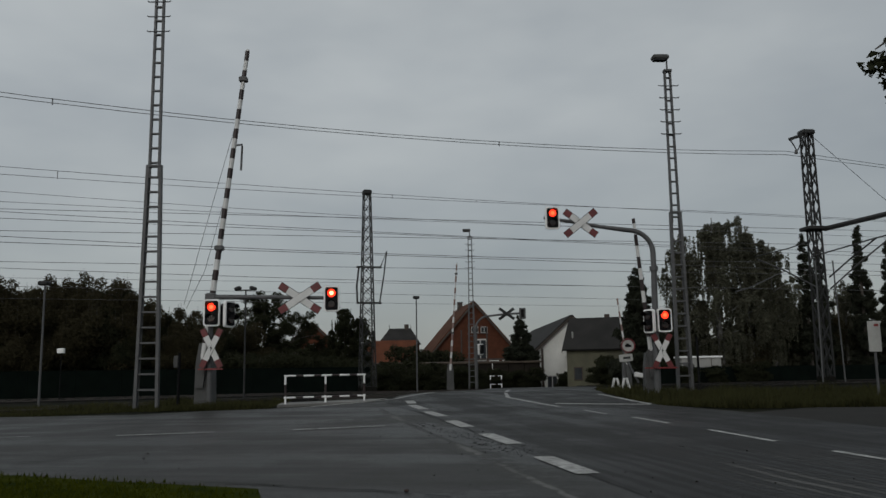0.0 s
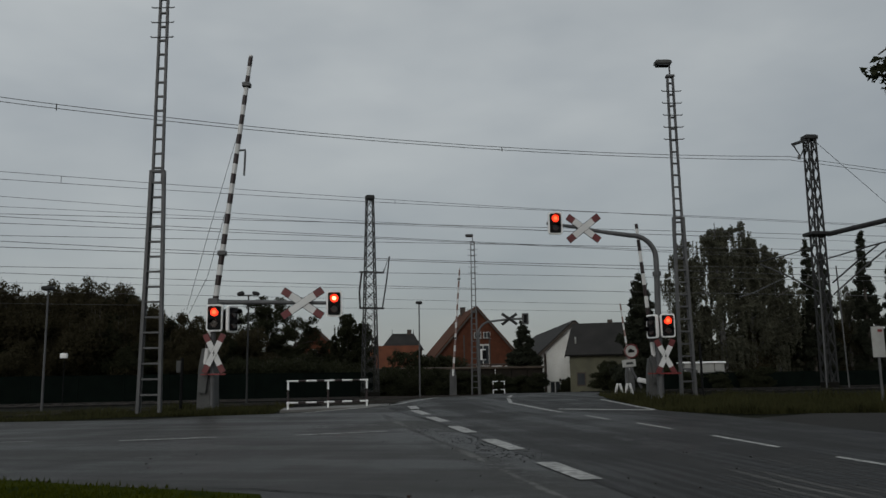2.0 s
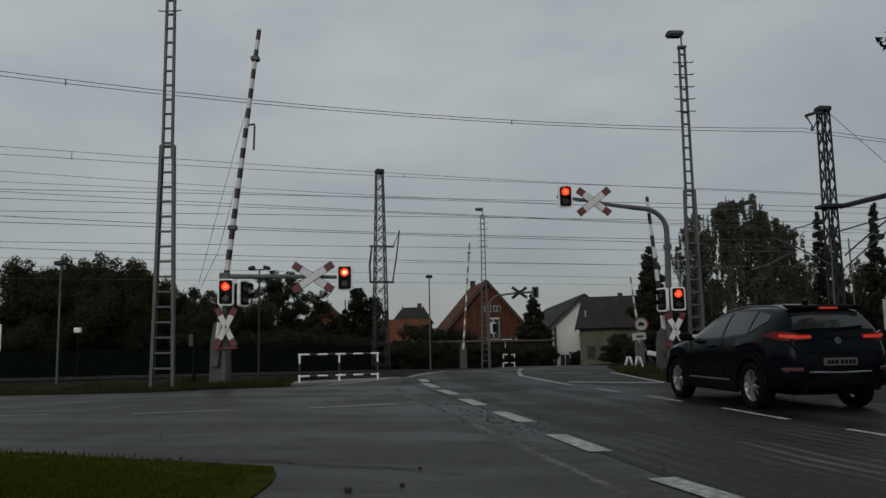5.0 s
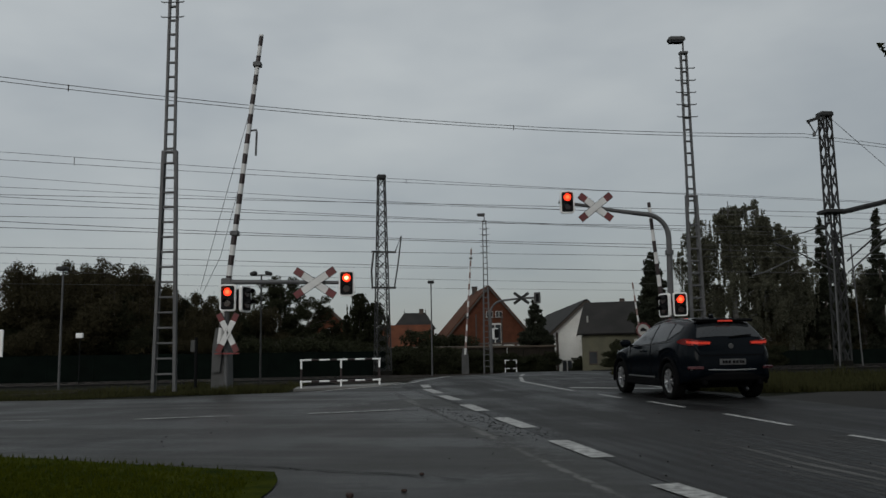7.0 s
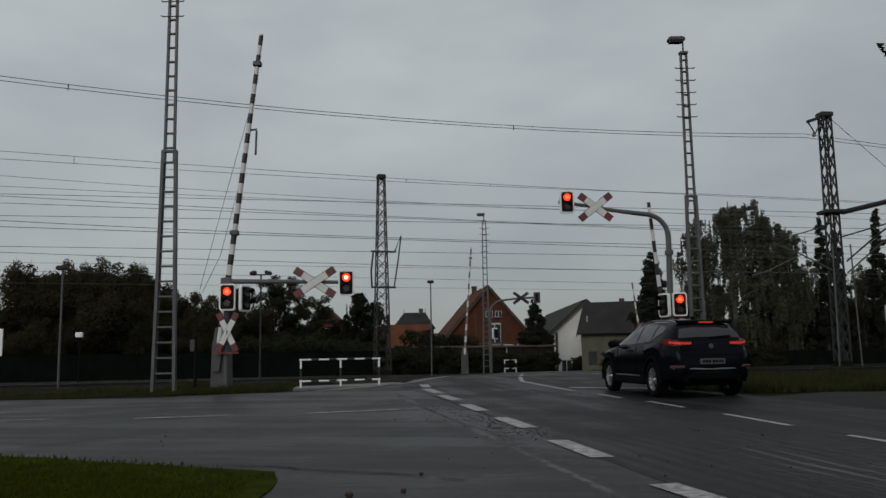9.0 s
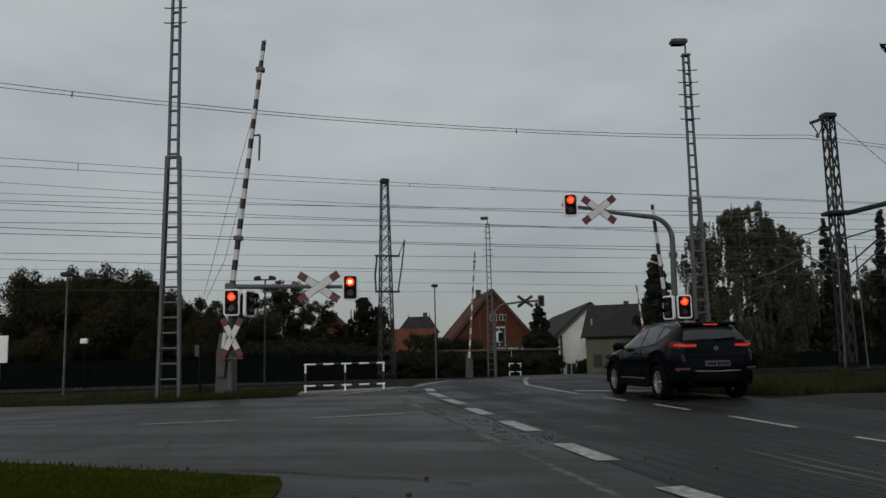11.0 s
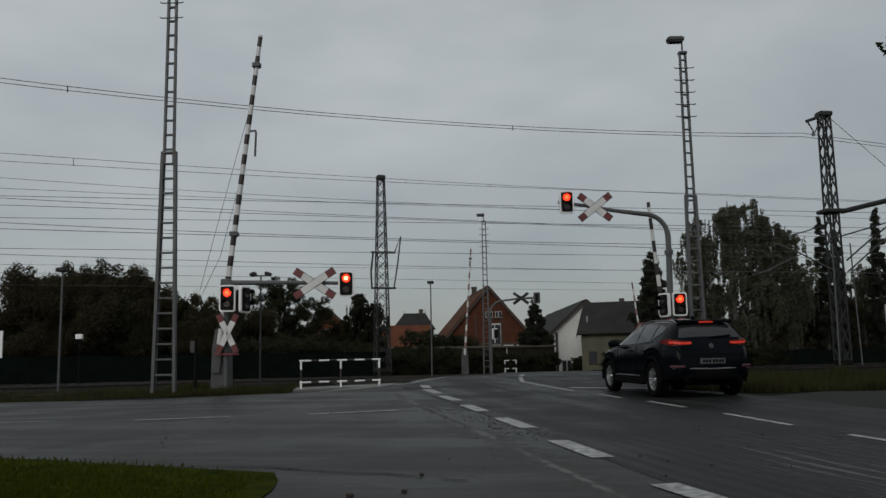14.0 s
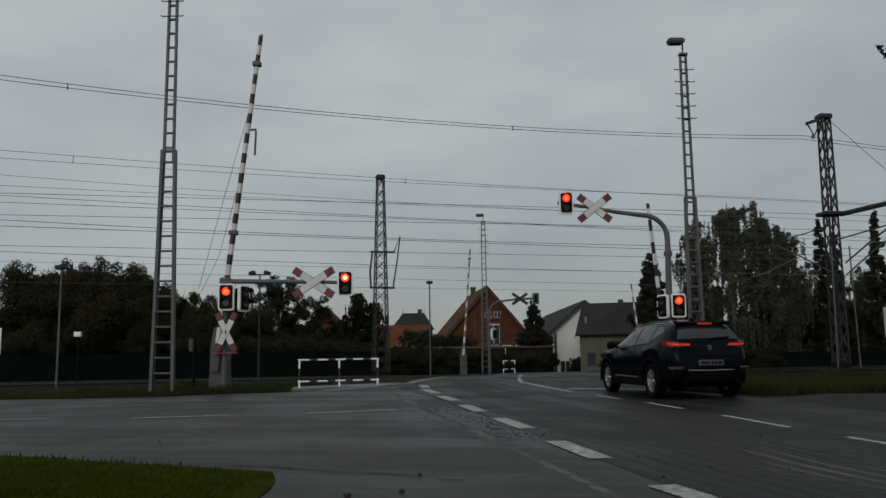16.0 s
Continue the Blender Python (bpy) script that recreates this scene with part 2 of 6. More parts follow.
M["brick"] = material("orange_red_brick", (0.092, 0.033, 0.0175), (0.055, 0.02, 0.0115), 1.5, 0.85, fine=12, spec=0.15)
M["roof_red"] = material("orange_clay_tiles", (0.115, 0.04, 0.0195), (0.066, 0.024, 0.0135), 1.0, 0.9, fine=9, spec=0.15)
M["roof_brown"] = material("brown_clay_tiles", (0.0918, 0.03825, 0.01989), (0.04972, 0.02142, 0.013), 1.0, 0.9, fine=9, spec=0.12)
M["roof_dark"] = material("dark_slate_tiles", (0.026, 0.0245, 0.023), (0.0115, 0.011, 0.0105), 0.5, 0.85, fine=9, spec=0.2)
M["frame_white"] = material("aged_white_window_frame", (0.5, 0.5, 0.48), (0.38, 0.38, 0.36), 3.0, 0.6)
M["render_white"] = material("white_render", (0.74, 0.74, 0.71), (0.52, 0.52, 0.49), 0.5, 0.85, fine=8)
M["render_grey"] = material("olive_grey_render", (0.1, 0.097, 0.062), (0.06, 0.058, 0.04), 0.8, 0.85, fine=8)
M["timber"] = material("dark_timber", (0.06, 0.045, 0.035), (0.03, 0.022, 0.018), 2.0, 0.8)
M["boards"] = material("dark_tarred_boards", (0.022, 0.018, 0.014), (0.01, 0.009, 0.0075), 1.5, 0.9, fine=20, spec=0.1, vary=0.2)
M["coping"] = material("weathered_brown_coping", (0.085, 0.068, 0.052), (0.04, 0.033, 0.027), 1.5, 0.9, fine=20, spec=0.1)
M["glass"] = material("dark_window_glass", (0.04, 0.045, 0.05), (0.02, 0.022, 0.025), 1.0, 0.08, bump=0)
M["bark"] = material("dark_bark", (0.07, 0.06, 0.05), (0.03, 0.025, 0.02), 3.0, 0.9, bump=0.8, fine=20)
M["birch"] = material("birch_bark", (0.162, 0.1575, 0.1485), (0.0315, 0.02925, 0.027), 4.0, 0.8, bump=0.5, fine=14)
M["leaf"] = leaf_material("autumn_hedge_leaves", (0.05, 0.044, 0.025), (0.025, 0.0225, 0.0135))
M["leaf_green"] = leaf_material("dull_green_leaves", (0.03237, 0.03519, 0.01971), (0.01619, 0.019, 0.01126))
M["leaf_birch"] = leaf_material("birch_leaves", (0.1, 0.1, 0.072), (0.05, 0.052, 0.038))
M["needle"] = leaf_material("spruce_needles", (0.036, 0.04, 0.028), (0.018, 0.021, 0.0155))
M["blade"] = leaf_material("grass_blades", (0.046, 0.046, 0.019), (0.013, 0.0135, 0.006))
M["leaf_clod"] = material("curled_brown_leaf", (0.03, 0.012, 0.008), (0.014, 0.007, 0.005), 12.0, 0.8)
M["lawn_blade"] = leaf_material("lawn_blades", (0.042, 0.048, 0.0025), (0.009, 0.02, 0.001))


# ---- mesh helpers ----
class Geo:
    """A growing list of points and faces for one mesh."""

    def __init__(self):
        self.v, self.f = [], []

    def add(self, vs, fs):
        n = len(self.v)
        self.v += [tuple(p) for p in vs]
        self.f += [tuple(n + i for i in q) for q in fs]
        return self

    def box(self, c, s, m=None, b=0.0):
        """A box of size s about c, with its edges cut by b, turned by m."""
        x, y, z = (k / 2 for k in s)
        c = Vector(c)
        if b <= 0:
            vs = [Vector((i * x, j * y, k * z)) for k in (-1, 1) for i, j in ((-1, -1), (1, -1), (1, 1), (-1, 1))]
            fs = [(3, 2, 1, 0), (4, 5, 6, 7), (0, 1, 5, 4), (1, 2, 6, 5), (2, 3, 7, 6), (3, 0, 4, 7)]
        else:
            ring = [(-x + b, -y), (x - b, -y), (x, -y + b), (x, y - b), (x - b, y), (-x + b, y), (-x, y - b), (-x, -y + b)]
            lev = [(-z, b), (-z + b, 0), (z - b, 0), (z, b)]
            vs = [Vector((p * (x - e) / x, q * (y - e) / y, h)) for h, e in lev for p, q in ring]
            fs = [tuple(range(7, -1, -1)), tuple(range(24, 32))]
            fs += [(r * 8 + i, r * 8 + (i + 1) % 8, r * 8 + 8 + (i + 1) % 8, r * 8 + 8 + i) for r in range(3) for i in range(8)]
        return self.add([c + (m @ p if m else p) for p in vs], fs)

    def tube(self, pts, r, n=8, cap=True):
        """A round bar through the points; r: one radius or one for each point."""
        pts = [Vector(p) for p in pts]
        r = r if isinstance(r, (list, tuple)) else [r] * len(pts)
        vs, side = [], None
        for i, p in enumerate(pts):
            d = (pts[min(i + 1, len(pts) - 1)] - pts[max(i - 1, 0)]).normalized()
            if side is None:
                side = d.orthogonal().normalized()
            side = (side - d * side.dot(d)).normalized()
            up = d.cross(side)
            vs += [p + (side * math.cos(2 * math.pi * k / n) + up * math.sin(2 * math.pi * k / n)) * r[i] for k in range(n)]
        fs = [(i * n + k, i * n + (k + 1) % n, (i + 1) * n + (k + 1) % n, (i + 1) * n + k) for i in range(len(pts) - 1) for k in range(n)]
        if cap:
            fs += [tuple(range(n - 1, -1, -1)), tuple((len(pts) - 1) * n + k for k in range(n))]
        return self.add(vs, fs)

    def bar(self, p0, p1, w, h, up=(0, 0, 1)):
        """A rectangular bar from p0 to p1, w wide and h deep towards up."""
        p0, p1 = Vector(p0), Vector(p1)
        d = (p1 - p0).normalized()
        s = d.cross(Vector(up))
        s = s.normalized() if s.length > 1e-4 else d.orthogonal().normalized()
        u = s.cross(d)
        return self.box((p0 + p1) / 2, (w, (p1 - p0).length, h), Matrix((s, d, u)).transposed())

    def prism(self, outline, y0, y1):
        """An outline in x and z pushed from y0 to y1."""
        n = len(outline)
        vs = [(x, y0, z) for x, z in outline] + [(x, y1, z) for x, z in outline]
        fs = [tuple(range(n)), tuple(range(2 * n - 1, n - 1, -1))] + [((i + 1) % n, i, n + i, n + (i + 1) % n) for i in range(n)]
        return self.add(vs, fs)

    def slab(self, corners, t):
        """A plate with these corners, t thick away from its face."""
        c = [Vector(p) for p in corners]
        nrm = (c[1] - c[0]).cross(c[2] - c[0]).normalized() * t
        n = len(c)
        return self.add([*c, *[p - nrm for p in c]], [tuple(range(n)), tuple(range(2 * n - 1, n - 1, -1))] + [((i + 1) % n, i, n + i, n + (i + 1) % n) for i in range(n)])


def part(name, g, mat, parent=None, label="", smooth=False, category=""):
    me = bpy.data.meshes.new(name)
    me.from_pydata(g.v, [], g.f)
    me.materials.append(mat)
    if smooth:
        me.shade_smooth()
    ob = new(name, me)
    if parent:
        ob.parent = parent
    if label:
        tagged(ob, label)
    return ob


def thing(name, at, turn=0.0, label="", category="", group="", kind=""):
    ob = new(name)
    ob.empty_display_size = 0.2
    ob.matrix_basis = pose(*at, 0, 0, turn)
    return tagged(ob, label, category, group, kind)


# ---- lie of the land ----
TRACK = 12.5  # the tracks run this many degrees off the cross axis
C12, S12 = math.cos(radians(TRACK)), math.sin(radians(TRACK))


def ease(a, b, v):
    v = min(1.0, max(0.0, (v - a) / (b - a)))
    return v * v * (3 - 2 * v)


def ground(x, y):
    """Height of the land: a slight hump at the crossing, falling away behind it."""
    u, v = -S12 * x + C12 * y, C12 * x + S12 * y
    near = 0.08 * ease(5, 17, u) * ease(-5, 6, v) - 0.08 * ease(12, 20, u) * (1 - ease(-7, -2, v))
    return near * (1 - ease(26, 36, u)) + 0.12 * ease(18, 26, u) - 0.4 * ease(28, 50, u) - 0.4 * ease(48, 62, u) - 0.8 * ease(60, 90, u)


def on(x, y, dz=0.0):
    return (x, y, ground(x, y) + dz)


def uv(u, v):
    """From along-the-road and along-the-track metres to x, y."""
    return (-S12 * u + C12 * v, C12 * u + S12 * v)


def steps(lo, hi, fine_lo, fine_hi, fine, grow=1.35):
    out, p, d = [], fine_lo, fine
    while p < fine_hi:
        out.append(p)
        p += fine
    while p < hi:
        out.append(p)
        d *= grow
        p += d
    out.append(hi)
    p, d = fine_lo, fine
    while p > lo:
        d *= grow
        p -= d
        out.insert(0, max(p, lo))
    return out


def sheet(name, xs, ys, z, mat, parent=None, **tags):
    g = Geo()
    n = len(xs)
    g.add([(x, y, z(x, y)) for y in ys for x in xs], [(j * n + i, j * n + i + 1, (j + 1) * n + i + 1, (j + 1) * n + i) for j in range(len(ys) - 1) for i in range(n - 1)])
    return tagged(part(name, g, mat, parent, smooth=True), **tags)


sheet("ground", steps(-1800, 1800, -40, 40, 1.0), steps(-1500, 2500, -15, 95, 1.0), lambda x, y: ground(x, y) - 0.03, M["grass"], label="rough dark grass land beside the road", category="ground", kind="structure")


def ribbon(name, left, right, dz, mat, n=90, m=8, parent=None, **tags):
    """A strip of paving between two edge lines, lying on the land."""

    def along(line):
        L = [0.0]
        for a, b in zip(line, line[1:]):
            L.append(L[-1] + math.dist(a, b))
        out = []
        for k in range(n + 1):
            s = L[-1] * k / n
            i = max(j for j in range(len(L) - 1) if L[j] <= s + 1e-9)
            f = (s - L[i]) / (L[i + 1] - L[i])
            out.append(tuple(p + (q - p) * f for p, q in zip(line[i], line[i + 1])))
        return out

    g = Geo()
    vs = []
    for p, q in zip(along(left), along(right)):
        for k in range(m + 1):
            x, y = p[0] + (q[0] - p[0]) * k / m, p[1] + (q[1] - p[1]) * k / m
            vs.append((x, y, ground(x, y) + dz))
    g.add(vs, [(j * (m + 1) + i, j * (m + 1) + i + 1, (j + 1) * (m + 1) + i + 1, (j + 1) * (m + 1) + i) for j in range(n) for i in range(m)])
    return tagged(part(name, g, mat, parent, smooth=True), **tags)


MAIN_L = [(7.2, -30), (3.0, 0), (1.75, 6.4), (0.3, 14.2), (-0.6, 18.8), (-1.6, 22.5), (-1.5, 26), (-0.5, 31), (1.0, 40), (2.6, 50), (4.6, 62), (6.0, 72.5)]
MAIN_R = [(13.6, -30), (9.4, 0), (7.7, 8.0), (6.9, 12.8), (6.1, 17.0), (5.2, 20.4), (4.9, 25), (5.6, 31), (7.4, 40), (9.4, 50), (11.8, 62), (13.2, 72.5)]
road = ribbon("road", MAIN_L, MAIN_R, 0.012, M["asphalt"], 160, 10, label="wet grey asphalt main road over the level crossing", category="road", kind="structure")
SIDE_T = [(-120, -1.0), (-60, 11.6), (-30, 17.8), (-11.5, 21.2), (-7.6, 20.4), (-6.0, 21.1), (-4.2, 21.5), (-3.0, 22.2), (-2.2, 23.2), (-1.5, 24.5)]
SIDE_B = [(-120, -16), (-60, -3.0), (-30, 3.6), (-9.0, 7.6), (-5.25, 8.2), (-3.6, 7.5), (-2.4, 7.0), (-1.2, 9.0), (0.8, 12.0), (0.3, 14.4)]
side_road = ribbon("side_road", SIDE_B, SIDE_T, 0.004, M["asphalt_old"], 140, 12, label="worn wet asphalt side road along the tracks", category="road", kind="structure")
APRON_L = [(-2.3, -30), (-2.4, 0), (-2.5, 6.4), (-2.5, 6.9), (-2.6, 7.4), (-2.9, 7.9), (-2.9, 9.5), (-2.9, 12.0)]
APRON_R = [(7.4, -30), (3.2, 0), (2.0, 6.4), (1.8, 7.0), (1.7, 7.65), (1.6, 8.1), (1.2, 9.8), (0.8, 12.2)]
apron = ribbon("road_apron", APRON_L, APRON_R, 0.008, M["asphalt_old"], 60, 8, label="worn wet asphalt at the road junction", category="road", kind="structure")
lawn = ribbon("lawn", [(-40, -12), (-9.0, 8.5), (-5.25, 9.3), (-3.6, 8.45), (-2.5, 8.0)], [(-2.35, -12), (-1.56, 5.5), (-1.52, 6.4), (-1.53, 7.0), (-1.72, 7.66)], 0.02, M["lawn"], 40, 10, label="wet green lawn at the road corner", category="lawn", kind="structure")
verge = ribbon("dirt_verge", [(12, -30), (8.6, 2.0), (6.9, 10.0), (6.0, 13.6), (5.6, 16.4)], [(24, -30), (22, 4.0), (21, 12.0), (20, 17.5), (8.0, 18.2)], 0.003, M["dirt"], 40, 8, label="muddy dirt strip beside the road", category="verge", kind="structure")


def stripe(p, q, w, mat=None, name="road_line", host=None, dz=0.018, n=8):
    """A painted line from p to q, w wide, as a piece of the road."""
    d = Vector((q[0] - p[0], q[1] - p[1]))
    s = Vector((-d.y, d.x)).normalized() * w / 2
    g = Geo()
    vs = []
    for k in range(n + 1):
        x, y = p[0] + d.x * k / n, p[1] + d.y * k / n
        for e in (-1, 1):
            vs.append(on(x + s.x * e, y + s.y * e, dz))
    g.add(vs, [(2 * k + 1, 2 * k, 2 * k + 2, 2 * k + 3) for k in range(n)])
    return part(name, g, mat or M["paint"], host or road)


for p, q in (((1.62, 6.72), (1.86, 5.8)), ((1.14, 9.83), (1.42, 8.33)), ((0.62, 12.89), (0.94, 11.29)), ((0.11, 15.8), (0.39, 14.2)), ((-0.40, 19.0), (-0.05, 17.2)), ((-0.86, 21.5), (-0.5, 19.9)), ((-1.0, 23.3), (-0.86, 22.1))):
    stripe(p, q, 0.25, name="wide_dash")
for p, q in (((4.12, 12.95), (4.4, 11.1)), ((3.6, 15.81), (3.86, 14.26)), ((3.09, 18.47), (3.3, 16.92)), ((4.62, 9.94), (4.95, 8.2)), ((5.5, 6.2), (5.9, 4.2))):
    stripe(p, q, 0.11, name="lane_dash")
stripe((1.86, 24.2), (2.78, 20.0), 0.14, name="centre_line")
stripe((2.85, 21.3), (5.1, 20.45), 0.3, name="stop_line")
for p, q in (((2.0, 27.0), (1.86, 24.2)), ((2.6, 33), (2.1, 28)), ((5.0, 46), (3.8, 40)), ((7.3, 58), (6.2, 52))):
    stripe(p, q, 0.12, name="centre_line")
for p, q in (((-2.67, 14.5), (-1.08, 14.9)), ((-5.63, 14.2), (-4.01, 14.45)), ((-8.6, 14.7), (-7.3, 14.6)), ((-11.6, 14.2), (-10.2, 14.4))):
    stripe(p, q, 0.13, name="lane_dash", host=side_road)
for p, q in (((-3.7, 21.4), (-2.24, 23.05)), ((-2.24, 23.05), (-1.42, 24.4)), ((-1.42, 24.4), (-0.35, 29.6)), ((4.75, 25.5), (5.15, 20.6))):
    stripe(p, q, 0.14, name="edge_line")
# cracks, crumbs and a seam


def ragged(points, w, mat, name, host, dz, seed, gap=0.0):
    """A worn strip of uneven width through the points, broken by gaps."""
    r = random.Random(seed)
    g, side = Geo(), None
    for (x0, y0), (x1, y1) in zip(points, points[1:]):
        n = max(3, int(math.dist((x0, y0), (x1, y1)) / 0.11))
        sx, sy = -(y1 - y0), x1 - x0
        q = math.hypot(sx, sy)
        for k in range(n + 1):
            f = k / n
            x, y = x0 + (x1 - x0) * f, y0 + (y1 - y0) * f
            a, b = w * r.uniform(0.25, 0.75), w * r.uniform(0.25, 0.75)
            j = r.gauss(0, w * 0.22)
            now = [on(x + sx / q * (j + a), y + sy / q * (j + a), dz), on(x + sx / q * (j - b), y + sy / q * (j - b), dz)]
            if side and r.random() >= gap:
                g.add([side[0], side[1], now[1], now[0]], [(0, 1, 2, 3)])
            side = now
    return part(name, g, mat, host)


ragged([(4.4, 9.9), (5.05, 6.4)], 0.05, M["seam"], "road_seam", road, 0.0165, 8, 0.3)
rnd = random.Random(4)
g = Geo()
for k in range(320):
    f = rnd.random() ** 0.8
    x, y = -0.75 + 1.75 * f + rnd.gauss(0, 0.2), 16.0 - 5.7 * f + rnd.gauss(0, 0.35)
    s = rnd.uniform(0.005, 0.015)
    g.box(on(x, y, 0.012 + s * 0.2), (s, s * rnd.uniform(0.6, 1.4), s * 0.6), Matrix.Rotation(rnd.uniform(0, 3), 3, "Z"))
tagged(part("asphalt_crumbs", g, M["tar"]), "dark crumbs of broken asphalt on the road", "debris", kind="stuff")
for k, pts in enumerate((((-5.6, 9.55), (-5.19, 10.0), (-4.97, 10.31), (-4.8, 10.9), (-4.3, 11.4)), ((-2.9, 8.2), (-1.9, 8.05), (-1.08, 7.62), (-0.66, 7.5), (-0.29, 7.25), (0.05, 7.05)), ((-2.2, 12.9), (-1.2, 13.1), (-0.2, 12.9)))):
    ragged(pts, (0.022, 0.03, 0.022)[k], M["tar"], "asphalt_crack", side_road, 0.0185, 20 + k, 0.05)

# ---- railway: tracks, masts, wires ----
CT, ST = math.cos(radians(18)), math.sin(radians(18))


def rail_xy(a, v):
    """A point v metres along the track line that crosses the axis a metres ahead."""
    return (CT * v, a + ST * v)


for a in (28.0, 37.0, 41.5, 49.0):
    bed = thing("railway_track", (0, 0, 0), 0, "rusty steel rails on concrete sleepers in dark ballast", "railway track", "tracks of the crossing")
    for lo, hi in ((-90, -4.5), (9.5, 110)):
        g = Geo()
        for v0 in range(int(lo), int(hi), 6):
            v1 = min(v0 + 6, hi)
            vs = []
            for v in (v0, v1):
                for off, dz in ((-1.9, -0.02), (-1.3, 0.015), (1.3, 0.015), (1.9, -0.02)):
                    x, y = rail_xy(a, v)
                    x, y = x - ST * off, y + CT * off
                    vs.append((x, y, ground(x, y) + dz))
            g.add(vs, [(0, 4, 5, 1), (1, 5, 6, 2), (2, 6, 7, 3)])
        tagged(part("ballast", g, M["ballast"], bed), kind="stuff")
        g = Geo()
        for k in range(int((min(hi, 50) - max(lo, -45)) / 0.65)):
            x, y = rail_xy(a, max(lo, -45) + k * 0.65)
            g.box((x, y, ground(x, y) - 0.01), (0.24, 2.4, 0.1), Matrix.Rotation(radians(18), 3, "Z"))
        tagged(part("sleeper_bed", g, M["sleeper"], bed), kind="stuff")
    for off in (-0.72, 0.72):
        g = Geo()
        pts = []
        for v in range(-90, 112, 4):
            x, y = rail_xy(a, v)
            x, y = x - ST * off, y + CT * off
            pts.append(Vector((x, y, ground(x, y) + (0.02 if (v < -4 or v > 10) else -0.03))))
        g.tube(pts, 0.045, 4)
        part("rail", g, M["rail"], bed)


def wire(slew, k, z, r):
    """A taut wire at height z; slew: its direction in degrees; k: metres ahead for each metre of height over the eye."""
    g = Geo()
    a, c, s = k * (z - 1.1), math.cos(radians(slew)), math.sin(radians(slew))
    g.tube([(c * v, a + s * v, z) for v in range(-140, 181, 20)], r, 6)
    return tagged(part("overhead_wire", g, M["wire"]), "thin dark overhead railway wire", "wire", "overhead wires of the railway")


for slew, k, z, r in ((13, 5.5, 9.5, 0.014), (12, 6.3, 7.6, 0.012), (15, 8.3, 7.0, 0.013)):
    wire(slew, k, z, r)


def sagging(a, z, r, drop=(), other=None):
    """A wire along the tracks; z gives its height along the way. drop: where short droppers join it to the wire below."""
    g = Geo()
    g.tube([(*rail_xy(a, v), z(v)) for v in range(-140, 181, 3)], r, 6)
    ob = tagged(part("overhead_wire", g, M["wire"]), "thin dark sagging overhead railway wire", "wire", "overhead wires of the railway")
    for v in drop:
        part("dropper", Geo().tube([(*rail_xy(a, v), other(v) - 0.06), (*rail_xy(a, v), z(v) + 0.02)], 0.02, 5), M["wire"], ob)
    return ob


def bow(q2, q1, q0, lo=-28.0, hi=20.0):
    return lambda v: q2 * min(hi, max(lo, v)) ** 2 + q1 * min(hi, max(lo, v)) + q0


def spans(q2, q0, mid=-0.5, half=16.8):
    return lambda v: q0 + q2 * (((v - mid + half) % (2 * half)) - half) ** 2


sagging(29.9, spans(0.0021, 9.69), 0.0115, (-13.4, 2.4), spans(0.00192, 9.58))
sagging(29.9, spans(0.00192, 9.58), 0.0115)
sagging(53.5, bow(0.000324, -0.01136, 12.33), 0.014, (-23.5, -3.4, 2.5), bow(0.00039, 0.001, 12.16))
sagging(53.5, bow(0.00039, 0.001, 12.16), 0.014)
for a, q2, q1, q0, r in ((37, 0.00065, -0.0036, 6.16, 0.018), (38, 0.0, -0.0068, 6.22, 0.019), (49, 0.00027, -0.0084, 6.16, 0.02), (37, 0.0003, -0.0116, 7.11, 0.016), (37, -0.0002, -0.009, 7.06, 0.016), (41, 0.00068, -0.0094, 8.53, 0.014), (41, 0.0003, 0.0017, 8.46, 0.014), (56, 0.0, -0.0086, 5.98, 0.016), (58, 0.0, -0.004, 5.54, 0.014), (50, 0.0, 0.0024, 6.17, 0.013)):
    sagging(a, bow(q2, q1, q0), r * 0.66)


def lattice_mast(at, turn, h, w0, w1, label, rows=20, group="lattice masts"):
    """A square lattice mast: four corner angles with crossed braces on each side."""
    t = thing("lattice_mast", at, turn, label, "mast", group)

    def corner(i, j, z):
        w = w0 + (w1 - w0) * z / h
        return Vector((i * w / 2, j * w / 2, z))

    for i, j in ((-1, -1), (1, -1), (1, 1), (-1, 1)):
        part("corner_post", Geo().bar(corner(i, j, -0.2), corner(i, j, h), 0.062, 0.062, (0, 1, 0)), M["steel_dark"], t)
    for p, q in (((-1, -1), (1, -1)), ((1, -1), (1, 1)), ((1, 1), (-1, 1)), ((-1, 1), (-1, -1))):
        g = Geo()
        for k in range(rows):
            z0, z1 = h * k / rows, h * (k + 1) / rows
            g.bar(corner(*p, z0), corner(*q, z1), 0.035, 0.025, (0, 1, 0.01))
            g.bar(corner(*q, z0), corner(*p, z1), 0.035, 0.025, (0, 1, 0.01))
        part("lattice_bracing", g, M["steel_dark"], t)
    part("base_block", Geo().box((0, 0, 0.1), (w0 + 0.1, w0 + 0.1, 0.4), None, 0.04), M["sleeper"], t, "dark concrete base block")
    return t


